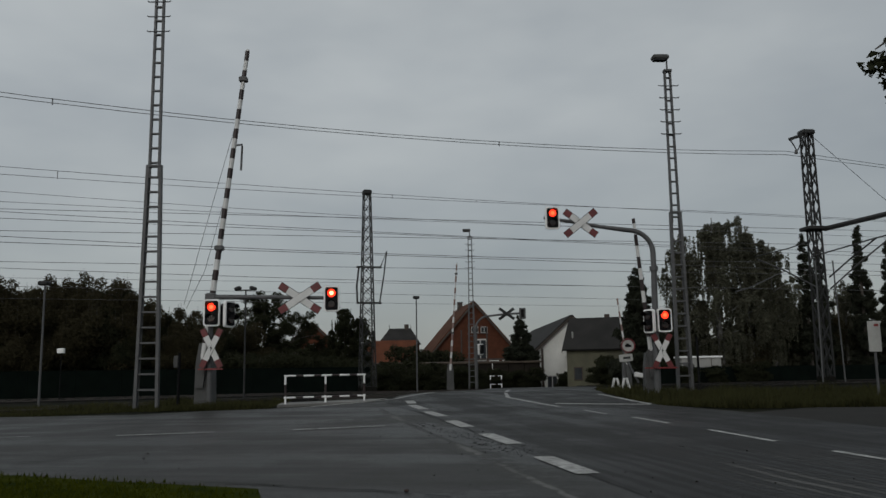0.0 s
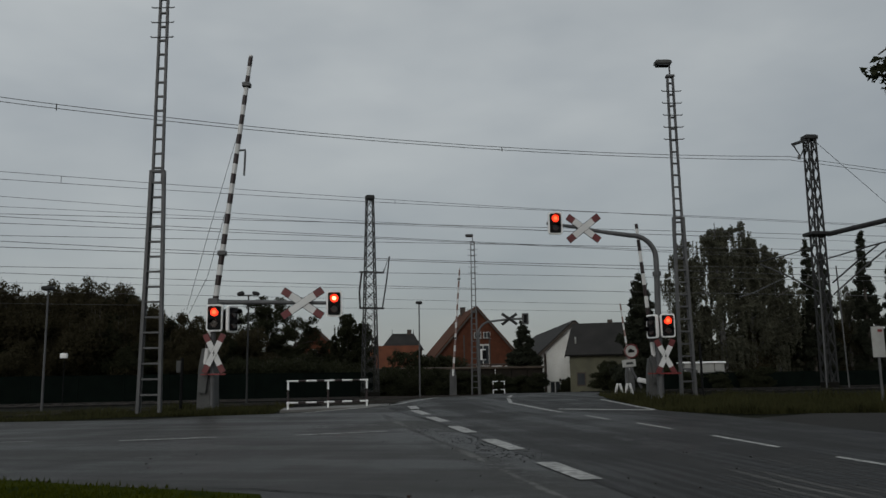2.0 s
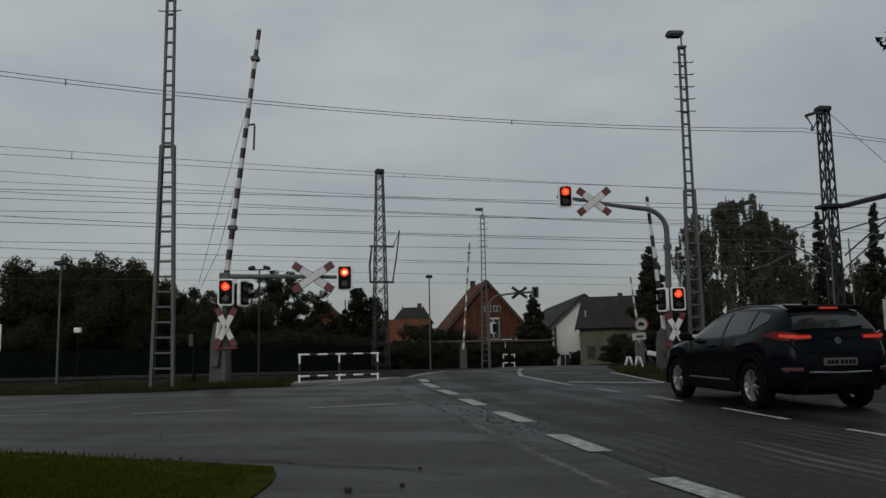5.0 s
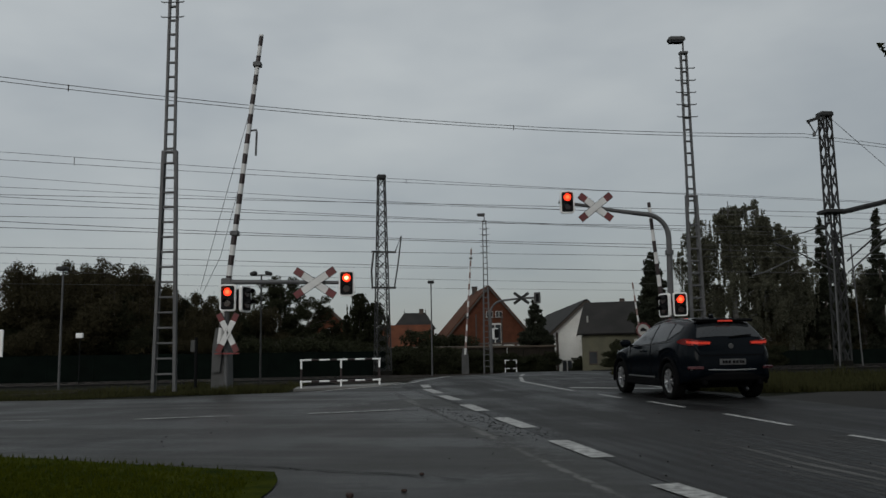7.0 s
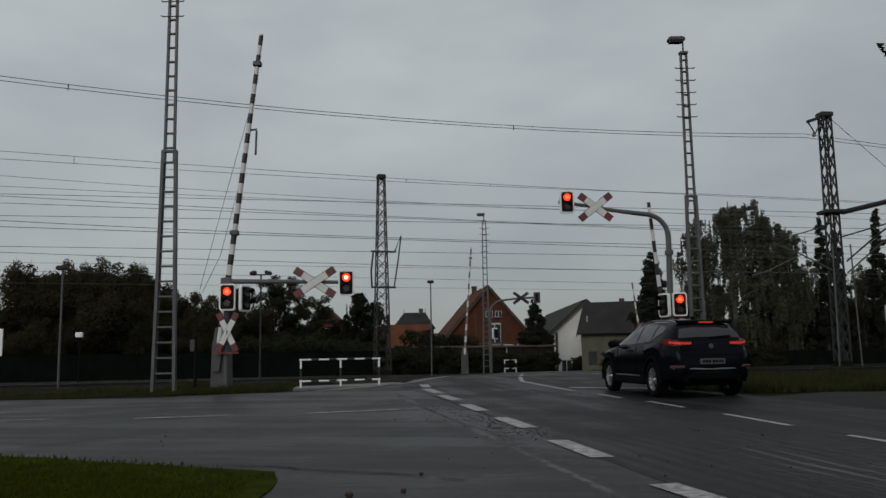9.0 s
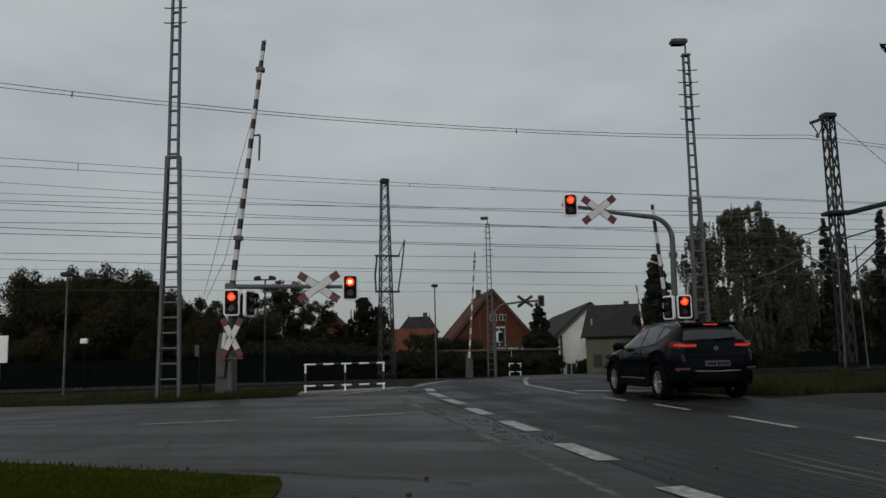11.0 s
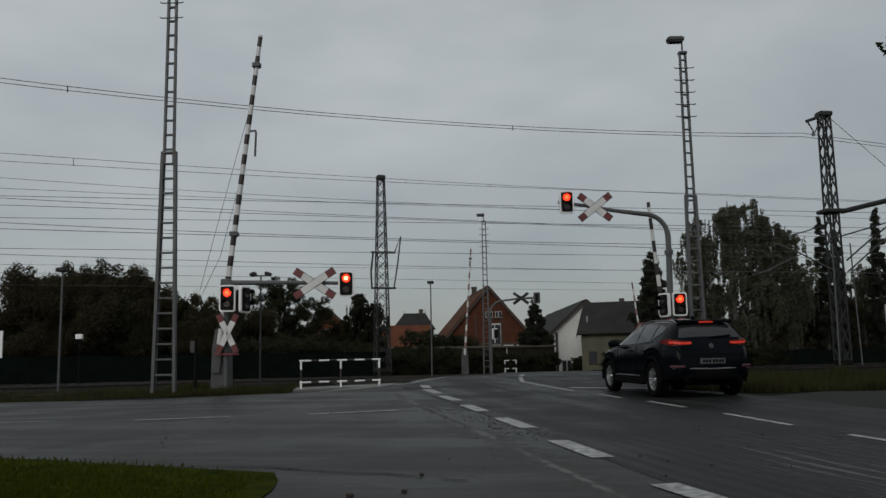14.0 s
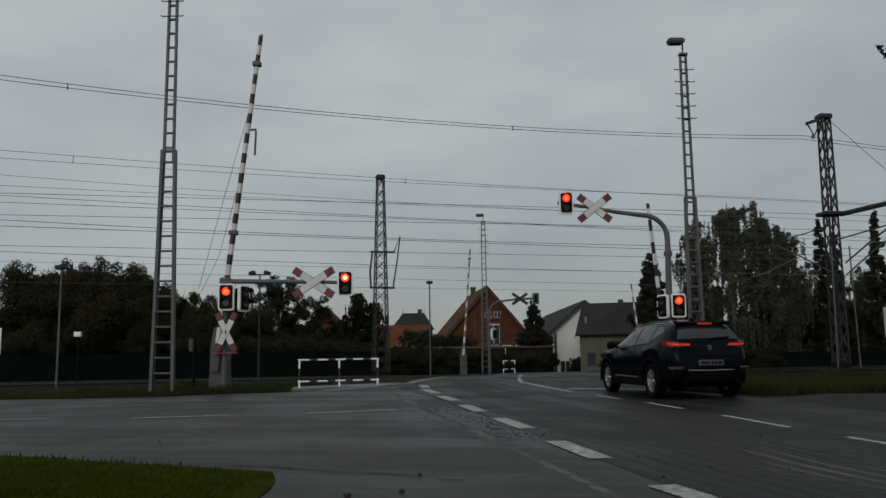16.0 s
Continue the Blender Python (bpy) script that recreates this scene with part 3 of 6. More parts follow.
mid_mast = lattice_mast(on(-4.85, 52), 18, 12.75, 0.95, 0.42, "dark lattice steel catenary mast beyond the tracks", 19)
part("mast_head", Geo().box((0, 0, 12.8), (0.55, 0.55, 0.3), None, 0.05), M["steel_dark"], mid_mast)
for z in (7.85, 5.55):
    part("cross_arm", Geo().bar((-0.75, -0.3, z), (0.85, -0.3, z), 0.12, 0.12), M["steel_dark"], mid_mast)
part("strut", Geo().tube([(0.8, -0.3, 7.85), (1.2, -0.4, 8.9), (1.0, -0.35, 7.2), (0.75, -0.3, 5.6)], 0.045, 6), M["steel_dark"], mid_mast)
part("insulator", Geo().tube([(-0.7, -0.3, 5.55), (-0.75, -0.3, 6.6), (-0.6, -0.3, 7.85)], 0.06, 8), M["steel_dark"], mid_mast)

near_mast = lattice_mast(on(16.25, 35), 8, 11.0, 0.47, 0.36, "dark lattice steel catenary mast with cantilever arms beside the track", 13)
part("mast_head", Geo().box((0, 0, 10.98), (0.6, 0.5, 0.22), None, 0.05), M["steel_dark"], near_mast)
part("top_arm", Geo().bar((0.2, -0.1, 11.0), (-0.9, -0.1, 10.62), 0.09, 0.13), M["steel_dark"], near_mast)
part("hanger", Geo().tube([(-0.85, -0.1, 10.62), (-0.55, -0.1, 10.1), (-0.2, -0.1, 10.75)], 0.035, 6), M["steel_dark"], near_mast)
part("insulator", Geo().tube([(-0.6, -0.1, 10.15), (-0.62, -0.1, 9.98)], 0.07, 8), M["galv"], near_mast)
part("collar", Geo().box((0, 0, 6.65), (0.95, 0.8, 0.16), None, 0.03), M["steel_dark"], near_mast)
part("portal_beam", Geo().tube([(0.3, -0.3, 6.6), (1.3, -3.5, 6.75), (2.6, -8.0, 6.9)], 0.11, 8), M["steel_dark"], near_mast)
part("cantilever_tube", Geo().tube([(-0.35, -0.3, 4.1), (-1.9, -0.6, 4.75), (-3.2, -0.8, 5.2)], 0.032, 8), M["galv"], near_mast, "pale galvanised cantilever tube")
part("steady_arm", Geo().tube([(-3.3, -0.8, 5.3), (-1.6, -0.5, 5.7), (-0.3, -0.3, 6.1)], 0.025, 6), M["steel_dark"], near_mast)
part("registration_arm", Geo().tube([(-1.9, -0.6, 4.72), (-3.6, -0.7, 4.0), (-4.2, -0.7, 3.85)], 0.025, 6), M["galv"], near_mast)
part("cantilever_tube", Geo().tube([(0.4, -0.2, 4.0), (1.1, -1.3, 5.0), (1.95, -2.4, 6.0)], 0.035, 8), M["galv"], near_mast, "pale galvanised cantilever tube")
part("cantilever_tube", Geo().tube([(0.4, -0.2, 4.5), (0.8, -1.2, 5.2), (1.25, -2.3, 5.9)], 0.035, 8), M["steel_dark"], near_mast)
part("tie_rod", Geo().tube([(-0.3, -0.3, 5.4), (1.1, -2.0, 5.85), (2.1, -2.5, 6.1)], 0.03, 6), M["steel_dark"], near_mast)
for dx in (-0.42, 0.6):
    part("down_pipe", Geo().tube([(dx, -0.4, 0), (dx * 0.8, -0.4, 5.2)], 0.03, 8), M["galv"], near_mast)
part("guy_wire", Geo().tube([(0.3, 0, 10.8), (6.0, 3.5, 8.9), (14, 8.5, 6.9)], 0.012, 5), M["wire"], near_mast)


def ladder_mast(at, turn, h, step, w, label, lamp, rung):
    """A slim mast of two upright channels with rungs between, wide below the step and narrow above."""
    t = thing("ladder_mast", at, turn, label, "mast", "ladder masts at the crossing")

    def half(z):
        return (w[0] + (w[1] - w[0]) * z / step) / 2 if z <= step else (w[2] + (w[3] - w[2]) * (z - step) / (h - step)) / 2

    for e in (-1, 1):
        g = Geo()
        g.bar((e * half(0), 0, -0.25), (e * half(step), 0, step), 0.085, 0.14, (0, 1, 0))
        g.bar((e * half(0) - e * 0.035, 0.06, -0.25), (e * half(step) - e * 0.035, 0.06, step), 0.07, 0.02, (0, 1, 0))
        part("lower_upright", g, M["galv"], t)
        g = Geo()
        g.bar((e * half(step + 0.01), 0, step - 0.35), (e * half(h), 0, h), 0.06, 0.11, (0, 1, 0))
        part("upper_upright", g, M["galv"], t)
    z, k = 0.5, 0
    while z < h - 0.1:
        part("rung", Geo().box((0, 0, z), (half(z) * 2, 0.09, 0.055 if z < step else 0.05), None, 0.008), M["galv"], t)
        z += rung
        k += 1
    part("step_plate", Geo().box((0, 0, step), (half(step - 0.01) * 2 + 0.09, 0.15, 0.07), None, 0.01), M["galv"], t)
    for k in range(5):
        z = h - 0.55 - k * 0.42 * (1.3 if lamp is None else 1.0)
        if lamp is None:
            z = 10.9 + k * 0.46
        part("climbing_bar", Geo().tube([(-0.34, -0.07, z + 0.03), (-0.3, -0.07, z), (0.3, -0.07, z), (0.34, -0.07, z + 0.03)], 0.018, 6), M["galv"], t)
    part("top_plate", Geo().box((0, 0, h), (w[3] + 0.1, 0.2, 0.08), None, 0.01), M["galv"], t)
    part("lamp_stem", Geo().tube([(0, 0, h), (0, 0, h + 0.42)], 0.03, 8), M["galv"], t)
    g = Geo().box((-0.22, 0, h + 0.47), (0.56, 0.34, 0.17), None, 0.045)
    part("lamp_head", g, M["grey_box"], t, "grey floodlight head, unlit")
    part("lamp_glass", Geo().box((-0.24, 0, h + 0.375), (0.44, 0.26, 0.03), None, 0.008), M["glass"], t)
    return t


ladder_mast(on(-8.24, 22.8), 0, 13.4, 6.85, (0.62, 0.36, 0.28, 0.2), "tall weathered grey steel ladder mast beside the side road", None, 0.43)
ladder_mast(on(7.75, 26.5), 2, 10.75, 5.85, (0.46, 0.31, 0.25, 0.18), "grey steel ladder mast with a floodlight by the barrier", 1, 0.4)
ladder_mast(on(1.97, 57), 0, 10.7, 5.8, (0.5, 0.34, 0.3, 0.24), "distant grey ladder mast with a floodlight beyond the crossing", 1, 0.4)


# ---- level crossing ----
def cross_arms(t, at, half_w, half_h, back, wide=0.19):
    """A crossing sign of two white arms with red ends."""
    x, y, z = at
    for e, dy in ((-1, 0.0), (1, -0.022)):
        a, b = Vector((-half_w, 0, -half_h * e)), Vector((half_w, 0, half_h * e))
        o = Vector((x, y + dy, z))
        arm = part("cross_arm", Geo().bar(o + a * 0.62, o + b * 0.62, wide, 0.02, (0, -1, 0)), M["sign_white"], t, "white sign arm with red ends")
        for p in (a, b):
            part("red_tip", Geo().bar(o + p * 0.62, o + p, wide, 0.02, (0, -1, 0)), M["sign_red"], arm)
        # wider dark backing added to outline the arm against the sky
        part("arm_outline", Geo().bar(o + a * 1.015 + Vector((0, 0.016, 0)), o + b * 1.015 + Vector((0, 0.016, 0)), wide + 0.028, 0.008, (0, -1, 0)), M["steel_dark"], arm, "dark backing added as an outline")
    if half_h > half_w:
        bolt = [(0.015, 0.11), (-0.035, -0.01), (-0.005, -0.01), (-0.02, -0.11), (0.035, 0.02), (0.005, 0.02)]
        part("flash_mark", Geo().prism([(x + p, z + q) for p, q in bolt], y - 0.042, y - 0.036), M["grey_box"], t, "small grey lightning mark")
    part("cross_bracket", Geo().box((x, y + 0.06, z), (0.12, 0.08, 0.2), None, 0.01), M["galv"], t)


def signal_head(t, at, turn, lit, w=0.46, h=0.74, core="lit_core"):
    """A two-lamp road signal: dark board with a white rim, two hooded lenses."""
    m = pose(*at, 0, 0, turn)

    def rounded(hw, hh, r, n=5):
        out = []
        for cx, cz, a0 in ((hw - r, hh - r, 0), (-hw + r, hh - r, 90), (-hw + r, -hh + r, 180), (hw - r, -hh + r, 270)):
            out += [(cx + r * math.cos(radians(a0 + 90 * k / n)), cz + r * math.sin(radians(a0 + 90 * k / n))) for k in range(n + 1)]
        return out

    def put(name, g, mat, host, label="", smooth=False):
        g.v = [tuple(m @ Vector(p)) for p in g.v]
        return part(name, g, mat, host, label, smooth)

    head = put("signal_head", Geo().prism(rounded(w / 2, h / 2, 0.08), -0.05, 0.04), M["white"], t, "white-rimmed black signal board with two lamps")
    put("board_face", Geo().prism(rounded(w / 2 - 0.045, h / 2 - 0.045, 0.05), -0.07, -0.045), M["black"], head)
    put("housing", Geo().box((0, 0.13, 0), (w * 0.6, 0.2, h * 0.8), None, 0.04), M["black"], head)
    for z, on_now in ((h * 0.21, lit), (-h * 0.21, False)):
        g = Geo()
        g.tube([(0, -0.06, z), (0, -0.095, z)], [0.12, 0.1], 20)
        put("lens", g, M["lit_red"] if on_now else M["lens"], head, "lit red lens" if on_now else "dark unlit lens")
        if on_now:
            put("lamp_core", Geo().tube([(0, -0.09, z), (0, -0.108, z)], [0.06, 0.045], 16), M[core], head)
        g = Geo()
        n = 14
        vs = []
        for yy in (-0.06, -0.27):
            for r in (0.135, 0.125):
                vs += [(r * math.cos(math.pi * (0.02 + 0.96 * k / n)), yy if k not in (0, n) else -0.06, z + r * math.sin(math.pi * (0.02 + 0.96 * k / n))) for k in range(n + 1)]
        q = n + 1
        fs = [(k, k + 1, 2 * q + k + 1, 2 * q + k) for k in range(n)] + [(q + k, 3 * q + k, 3 * q + k + 1, q + k + 1) for k in range(n)] + [(2 * q + k, 2 * q + k + 1, 3 * q + k + 1, 3 * q + k) for k in range(n)]
        put("visor", g.add(vs, fs), M["black"], head)
    return head


def barrier(at, turn, length, lean, label, hook=None, radius=0.06, band=0.42, paint="boom_red", tall=1.0):
    """A raised barrier: grey drive cabinet with counterweight, and a striped boom on a pivot."""
    t = thing("level_crossing_barrier", at, turn, label, "barrier", "raised barriers of the crossing")
    g = Geo()
    g.add([(i * w / 2, j * d / 2, z) for z, w, d in ((0, 0.5 * tall, 0.5 * tall), (1.2 * tall, 0.46 * tall, 0.46 * tall), (1.75 * tall, 0.3 * tall, 0.4 * tall)) for i, j in ((-1, -1), (1, -1), (1, 1), (-1, 1))], [(3, 2, 1, 0), (8, 9, 10, 11)] + [(r * 4 + i, r * 4 + (i + 1) % 4, r * 4 + 4 + (i + 1) % 4, r * 4 + 4 + i) for r in range(2) for i in range(4)])
    part("drive_cabinet", g, M["grey_box"], t, "grey sheet metal drive cabinet")
    part("cabinet_door", Geo().box((0, -0.25 * tall, 0.62 * tall), (0.36 * tall, 0.02, 0.95 * tall), None, 0.006), M["grey_box"], t)
    ax = Vector((math.sin(radians(lean)), 0, math.cos(radians(lean))))
    o = Vector((0.0, -0.3, 1.25))
    part("counterweight", Geo().bar(o - ax * 0.75, o + ax * 0.1, 0.22, 0.12, (0, 1, 0)), M["grey_box"], t)
    part("pivot_shaft", Geo().tube([(0, 0.1, 1.25), (0, -0.4, 1.25)], 0.06, 12), M["galv"], t)
    boom = part("boom", Geo().tube([o, o + ax * length * 0.5, o + ax * length], [radius * 1.15, radius, radius * 0.8], 12), M["sign_white"], t, "red and white striped boom")
    d = 0.5
    while d < length - 0.1:
        r0, r1 = (radius * (1.15 - 0.35 * k / length) + 0.004 for k in (d, d + band))
        part("red_band", Geo().tube([o + ax * d, o + ax * min(d + band, length + 0.01)], [r0, r1], 12), M[paint], boom)
        d += band * 2
    for k in (0.33, 0.88):
        if length > 6:
            part("boom_clamp", Geo().box(o + ax * length * (k + 0.02), (radius * 3.2, radius * 3, 0.14), None, 0.02), M["galv"], boom)
    if hook:
        p = o + ax * hook
        part("support_rod", Geo().tube([p, p + Vector((0.24, 0, 0.02)), p + Vector((0.24, 0, -0.05)), p + Vector((0.22, 0, -0.75))], 0.03, 6), M["galv"], boom)
        part("stay_wire", Geo().tube([o + ax * length * 0.78, o + ax * 3.6 + Vector((-0.55, 0.1, 0)), o + Vector((-0.62, 0.1, 1.6))], 0.008, 4), M["wire"], boom)
        part("stay_wire", Geo().tube([o + ax * length * 0.55, o + ax * 2.6 + Vector((-0.35, 0.1, 0)), o + Vector((-0.55, 0.1, 1.5))], 0.008, 4), M["wire"], boom)
    return t


gl = ground(-6.6, 23.1)
sig_l = thing("crossing_signal", (-6.55, 23.0, gl), 0, "grey post with lit red signals and red-white crossing signs", "traffic signal", "signals of the crossing")
part("post", Geo().tube([(-0.02, 0.06, -0.2), (-0.04, 0.06, 3.12)], 0.07, 12), M["galv"], sig_l)
part("post_cap", Geo().box((-0.05, 0.06, 3.06), (0.3, 0.18, 0.2), None, 0.03), M["galv"], sig_l)
part("arm", Geo().tube([(-0.1, 0.06, 3.05), (1.5, 0.06, 3.02), (3.4, 0.06, 2.97)], [0.075, 0.065, 0.05], 10), M["galv"], sig_l, "horizontal grey tube arm")
cross_arms(sig_l, (2.5, -0.06, 2.97), 0.56, 0.37, 0)
signal_head(sig_l, (3.4, -0.04, 2.94), 4, True, 0.44, 0.73, "lit_amber")
signal_head(sig_l, (0.04, -0.1, 2.59), 0, True, 0.46, 0.76)
signal_head(sig_l, (0.5, -0.02, 2.55), 68, False, 0.44, 0.74)
cross_arms(sig_l, (0.05, -0.12, 1.6), 0.26, 0.53, 0, 0.155)
part("sign_bar", Geo().bar((-0.32, -0.05, 1.02), (0.36, -0.05, 1.02), 0.04, 0.09, (0, -1, 0)), M["red"], sig_l)
barrier((-6.8, 23.45, gl), 0, 9.25, 6.8, "tall raised red and white barrier boom on a grey drive", 6.3, 0.075, 0.3)

gr = ground(6.5, 25.0)
sig_r = thing("crossing_signal", (6.5, 25.0, gr), 0, "grey mast with curved overhead arm and lit red signals", "traffic signal", "signals of the crossing")
part("mast", Geo().tube([(-0.02, 0.05, -0.2), (0.03, 0.05, 2.6), (0.06, 0.05, 3.85)], [0.1, 0.095, 0.09], 12), M["galv"], sig_r)
part("mast_collar", Geo().tube([(0.06, 0.05, 3.78), (0.06, 0.05, 3.92)], 0.13, 12), M["galv"], sig_r)
arc = [(0.06, 0.05, 3.85)] + [(0.06 - 0.75 * (1 - math.cos(radians(a))), 0.05, 4.35 + 0.72 * math.sin(radians(a))) for a in range(0, 91, 10)] + [(-1.6, 0.05, 5.2), (-2.4, 0.05, 5.36), (-3.3, 0.05, 5.5)]
part("curved_arm", Geo().tube(arc, [0.085] * 3 + [0.075] * 8 + [0.06, 0.055, 0.045], 12), M["galv"], sig_r, "curved grey overhead tube arm")
cross_arms(sig_r, (-2.17, -0.06, 5.3), 0.48, 0.38, 0)
signal_head(sig_r, (-3.05, -0.06, 5.47), 3, True, 0.44, 0.7)
signal_head(sig_r, (0.26, -0.1, 2.24), 0, True, 0.44, 0.72)
signal_head(sig_r, (-0.18, -0.05, 2.22), -58, False, 0.42, 0.72)
cross_arms(sig_r, (0.14, -0.12, 1.31), 0.26, 0.5, 0, 0.15)
part("sign_bar", Geo().bar((-0.4, -0.05, 0.8), (0.6, -0.05, 0.8), 0.04, 0.12, (0, -1, 0)), M["red"], sig_r)
barrier((6.45, 25.8, ground(6.45, 25.8)), 0, 4.25, -4.6, "short raised red and white barrier boom by the road", None, 0.06, 0.36, tall=0.72)
barrier(on(0.42, 56), 0, 7.4, 4.5, "raised faded white and red boom beyond the tracks", None, 0.065, 0.4, "boom_faded")
barrier(on(11.1, 50), 0, 4.1, -6.0, "short raised faded white and red boom beyond the tracks", None, 0.055, 0.4, "boom_faded")

far_sig = thing("crossing_signal", on(2.15, 54.5), 180, "grey mast with curved arm and signal seen from behind", "traffic signal", "signals of the crossing")
part("mast", Geo().tube([(0, 0, -0.2), (0, 0, 3.6)], 0.1, 10), M["galv"], far_sig)
part("curved_arm", Geo().tube([(0, 0, 3.6)] + [(-0.9 * (1 - math.cos(radians(a))), 0, 3.9 + 0.9 * math.sin(radians(a))) for a in range(0, 91, 15)] + [(-2.0, 0, 4.92), (-3.0, 0, 4.95)], 0.07, 10), M["galv"], far_sig)
signal_head(far_sig, (-3.15, -0.03, 4.93), 0, False, 0.44, 0.74)
part("signal_back", Geo().box((-3.15, 0.14, 4.93), (0.44, 0.1, 0.74), None, 0.04), M["grey_box"], far_sig)
for e in (-1, 1):
    part("cross_arm", Geo().bar((-2.1 - 0.5, 0.1 * e, 4.93 - 0.36 * e), (-2.1 + 0.5, 0.1 * e, 4.93 + 0.36 * e), 0.19, 0.02, (0, -1, 0)), M["steel_dark"], far_sig, "dark back of a sign arm")
signal_head(far_sig, (-0.3, 0.0, 2.6), 40, False, 0.44, 0.74)


def railing(at, turn, length, h, label, posts=3):
    """A guard railing of banded tubes: posts, a top bar and a lower bar."""
    t = thing("guard_railing", at, turn, label, "railing", "guard railings")
    for k in range(posts):
        x = length * k / (posts - 1)
        p = part("post", Geo().tube([(x, 0, -0.15), (x, 0, h)], 0.028, 10), M["white"], t)
        part("dark_band", Geo().tube([(x, 0, h * 0.36), (x, 0, h * 0.72)], 0.0305, 10), M["boom_red"], p)
    for z in (h, 0.27):
        b = part("bar", Geo().tube([(-0.04, 0, z), (length + 0.04, 0, z)], 0.024, 10), M["white"], t, "white bar with dark red bands")
        n = int(length / 0.5)
        for k in range(n):
            x = 0.28 + (length - 0.2) * k / n
            part("dark_band", Geo().tube([(x, 0, z), (x + 0.22, 0, z)], 0.0265, 10), M["boom_red"], b)
    return t


railing((-4.36, 22.6, 0.06), 23.5, 2.26, 0.86, "white guard railing with dark bands on the kerb")
railing(on(3.0, 53.5), 10, 0.75, 0.8, "small distant white guard railing", 2)
# pale kerb island under the railing
g = Geo()
g.add([on(-4.5, 22.2, -0.05), on(-2.0, 23.3, -0.05), on(-1.7, 24.4, -0.05), on(-4.6, 23.3, -0.05), on(-4.5, 22.2, 0.035), on(-2.0, 23.3, 0.035), on(-1.7, 24.4, 0.035), on(-4.6, 23.3, 0.035)], [(3, 2, 1, 0), (4, 5, 6, 7), (0, 1, 5, 4), (1, 2, 6, 5), (2, 3, 7, 6), (3, 0, 4, 7)])
tagged(part("kerb_island", g, M["kerb"]), "pale concrete kerb island under the railing", "kerb", kind="structure")


# ---- lamp posts and signs ----
def lamp_post(at, h, label, two=False):
    t = thing("lamp_post", at, 0, label, "lamp post", "slim posts by the tracks")
    part("post", Geo().tube([(0, 0, -0.2), (0, 0, h * 0.5), (0, 0, h)], [0.04, 0.036, 0.03], 10), M["steel_dark" if two else "galv"], t)
    for e in ((-1, 1) if two else (0,)):
        part("lamp_head", Geo().box((e * 0.3, -0.05, h + 0.06), (0.26 if two else 0.34, 0.28, 0.15), Matrix.Rotation(radians(e * 18), 3, "Y"), 0.04), M["steel_dark"], t, "dark unlit lamp head")
    if two:
        part("cross_bar", Geo().tube([(-0.32, 0, h), (0.32, 0, h)], 0.025, 8), M["steel_dark"], t)
    return t


lamp_post(on(-12.78, 26), 3.85, "slim grey lamp post with dark head by the tracks")
lamp_post(on(-7.78, 32), 4.15, "slim grey post with two loudspeakers by the tracks", True)
lamp_post(on(-1.38, 42), 4.75, "slim grey lamp post beyond the first track")


def sign_post(at, h, w, sh, label, mat="white", turn=0, bars=0):
    t = thing("sign_post", at, turn, label, "sign", "sign posts")
    part("post", Geo().tube([(0, 0.03, -0.2), (0, 0.03, h + 0.05)], 0.035, 8), M["galv"], t)
    b = part("sign_board", Geo().box((0, 0, h - sh / 2), (w, 0.025, sh), None, 0.006), M[mat], t)
    for k in range(bars):
        part("text_bar", Geo().box((0, -0.016, h - 0.12 - k * 0.09), (w * 0.7, 0.006, 0.03)), M["grey_box"], b)
    return t


right_sign = sign_post(on(11.6, 22.0), 2.05, 0.34, 0.82, "pale upright notice board on a grey post beside the verge", "notice")
part("red_mark", Geo().box((0.06, -0.016, 1.94), (0.12, 0.006, 0.07)), M["red"], right_sign)
sign_post(on(-8.05, 14.0), 1.62, 0.34, 0.47, "small white sign on a post by the side road")
t = thing("sign_post", on(7.5, 34), 0, "round white traffic sign above a white plate on a leaning post", "sign", "sign posts")
part("post", Geo().tube([(-0.1, 0.05, -0.2), (0.0, 0.05, 2.0)], 0.04, 8), M["galv"], t)
g = Geo().tube([(0.16, 0.0, 1.72), (0.16, -0.03, 1.72)], 0.3, 24)
b = part("sign_disc", g, M["notice"], t, "round white sign with a dark rim")
part("disc_rim", Geo().tube([(0.16 + 0.27 * math.cos(a * math.pi / 12), -0.035, 1.72 + 0.27 * math.sin(a * math.pi / 12)) for a in range(25)], 0.03, 6), M["sign_red"], b)
part("disc_bar", Geo().box((0.16, -0.036, 1.71), (0.26, 0.01, 0.1), None, 0.003), M["black"], b)
part("disc_bar", Geo().box((0.14, -0.036, 1.78), (0.14, 0.01, 0.06), None, 0.003), M["black"], b)
part("sign_plate", Geo().box((0.05, 0.0, 1.22), (0.56, 0.03, 0.3), Matrix.Rotation(radians(-5), 3, "Y"), 0.006), M["notice"], t)
part("text_bar", Geo().box((0.08, -0.02, 1.22), (0.3, 0.008, 0.09), Matrix.Rotation(radians(-5), 3, "Y")), M["steel_dark"], t)
part("stay", Geo().tube([(0.1, 0.08, 1.1), (0.55, 0.1, 0.2)], 0.05, 8), M["galv"], t)
for dx in (-0.45, -0.25, -0.05, 0.15):
    tagged(part("marker_post", Geo().box((7.35 + dx, 33.6, ground(7.3, 33.6) + 0.18), (0.09, 0.09, 0.46), Matrix.Rotation(radians(14 if dx in (-0.45, -0.05) else -14), 3, "Y"), 0.02), M["sign_white"]), "low white marker post by the crossing", "marker post", "low marker posts")
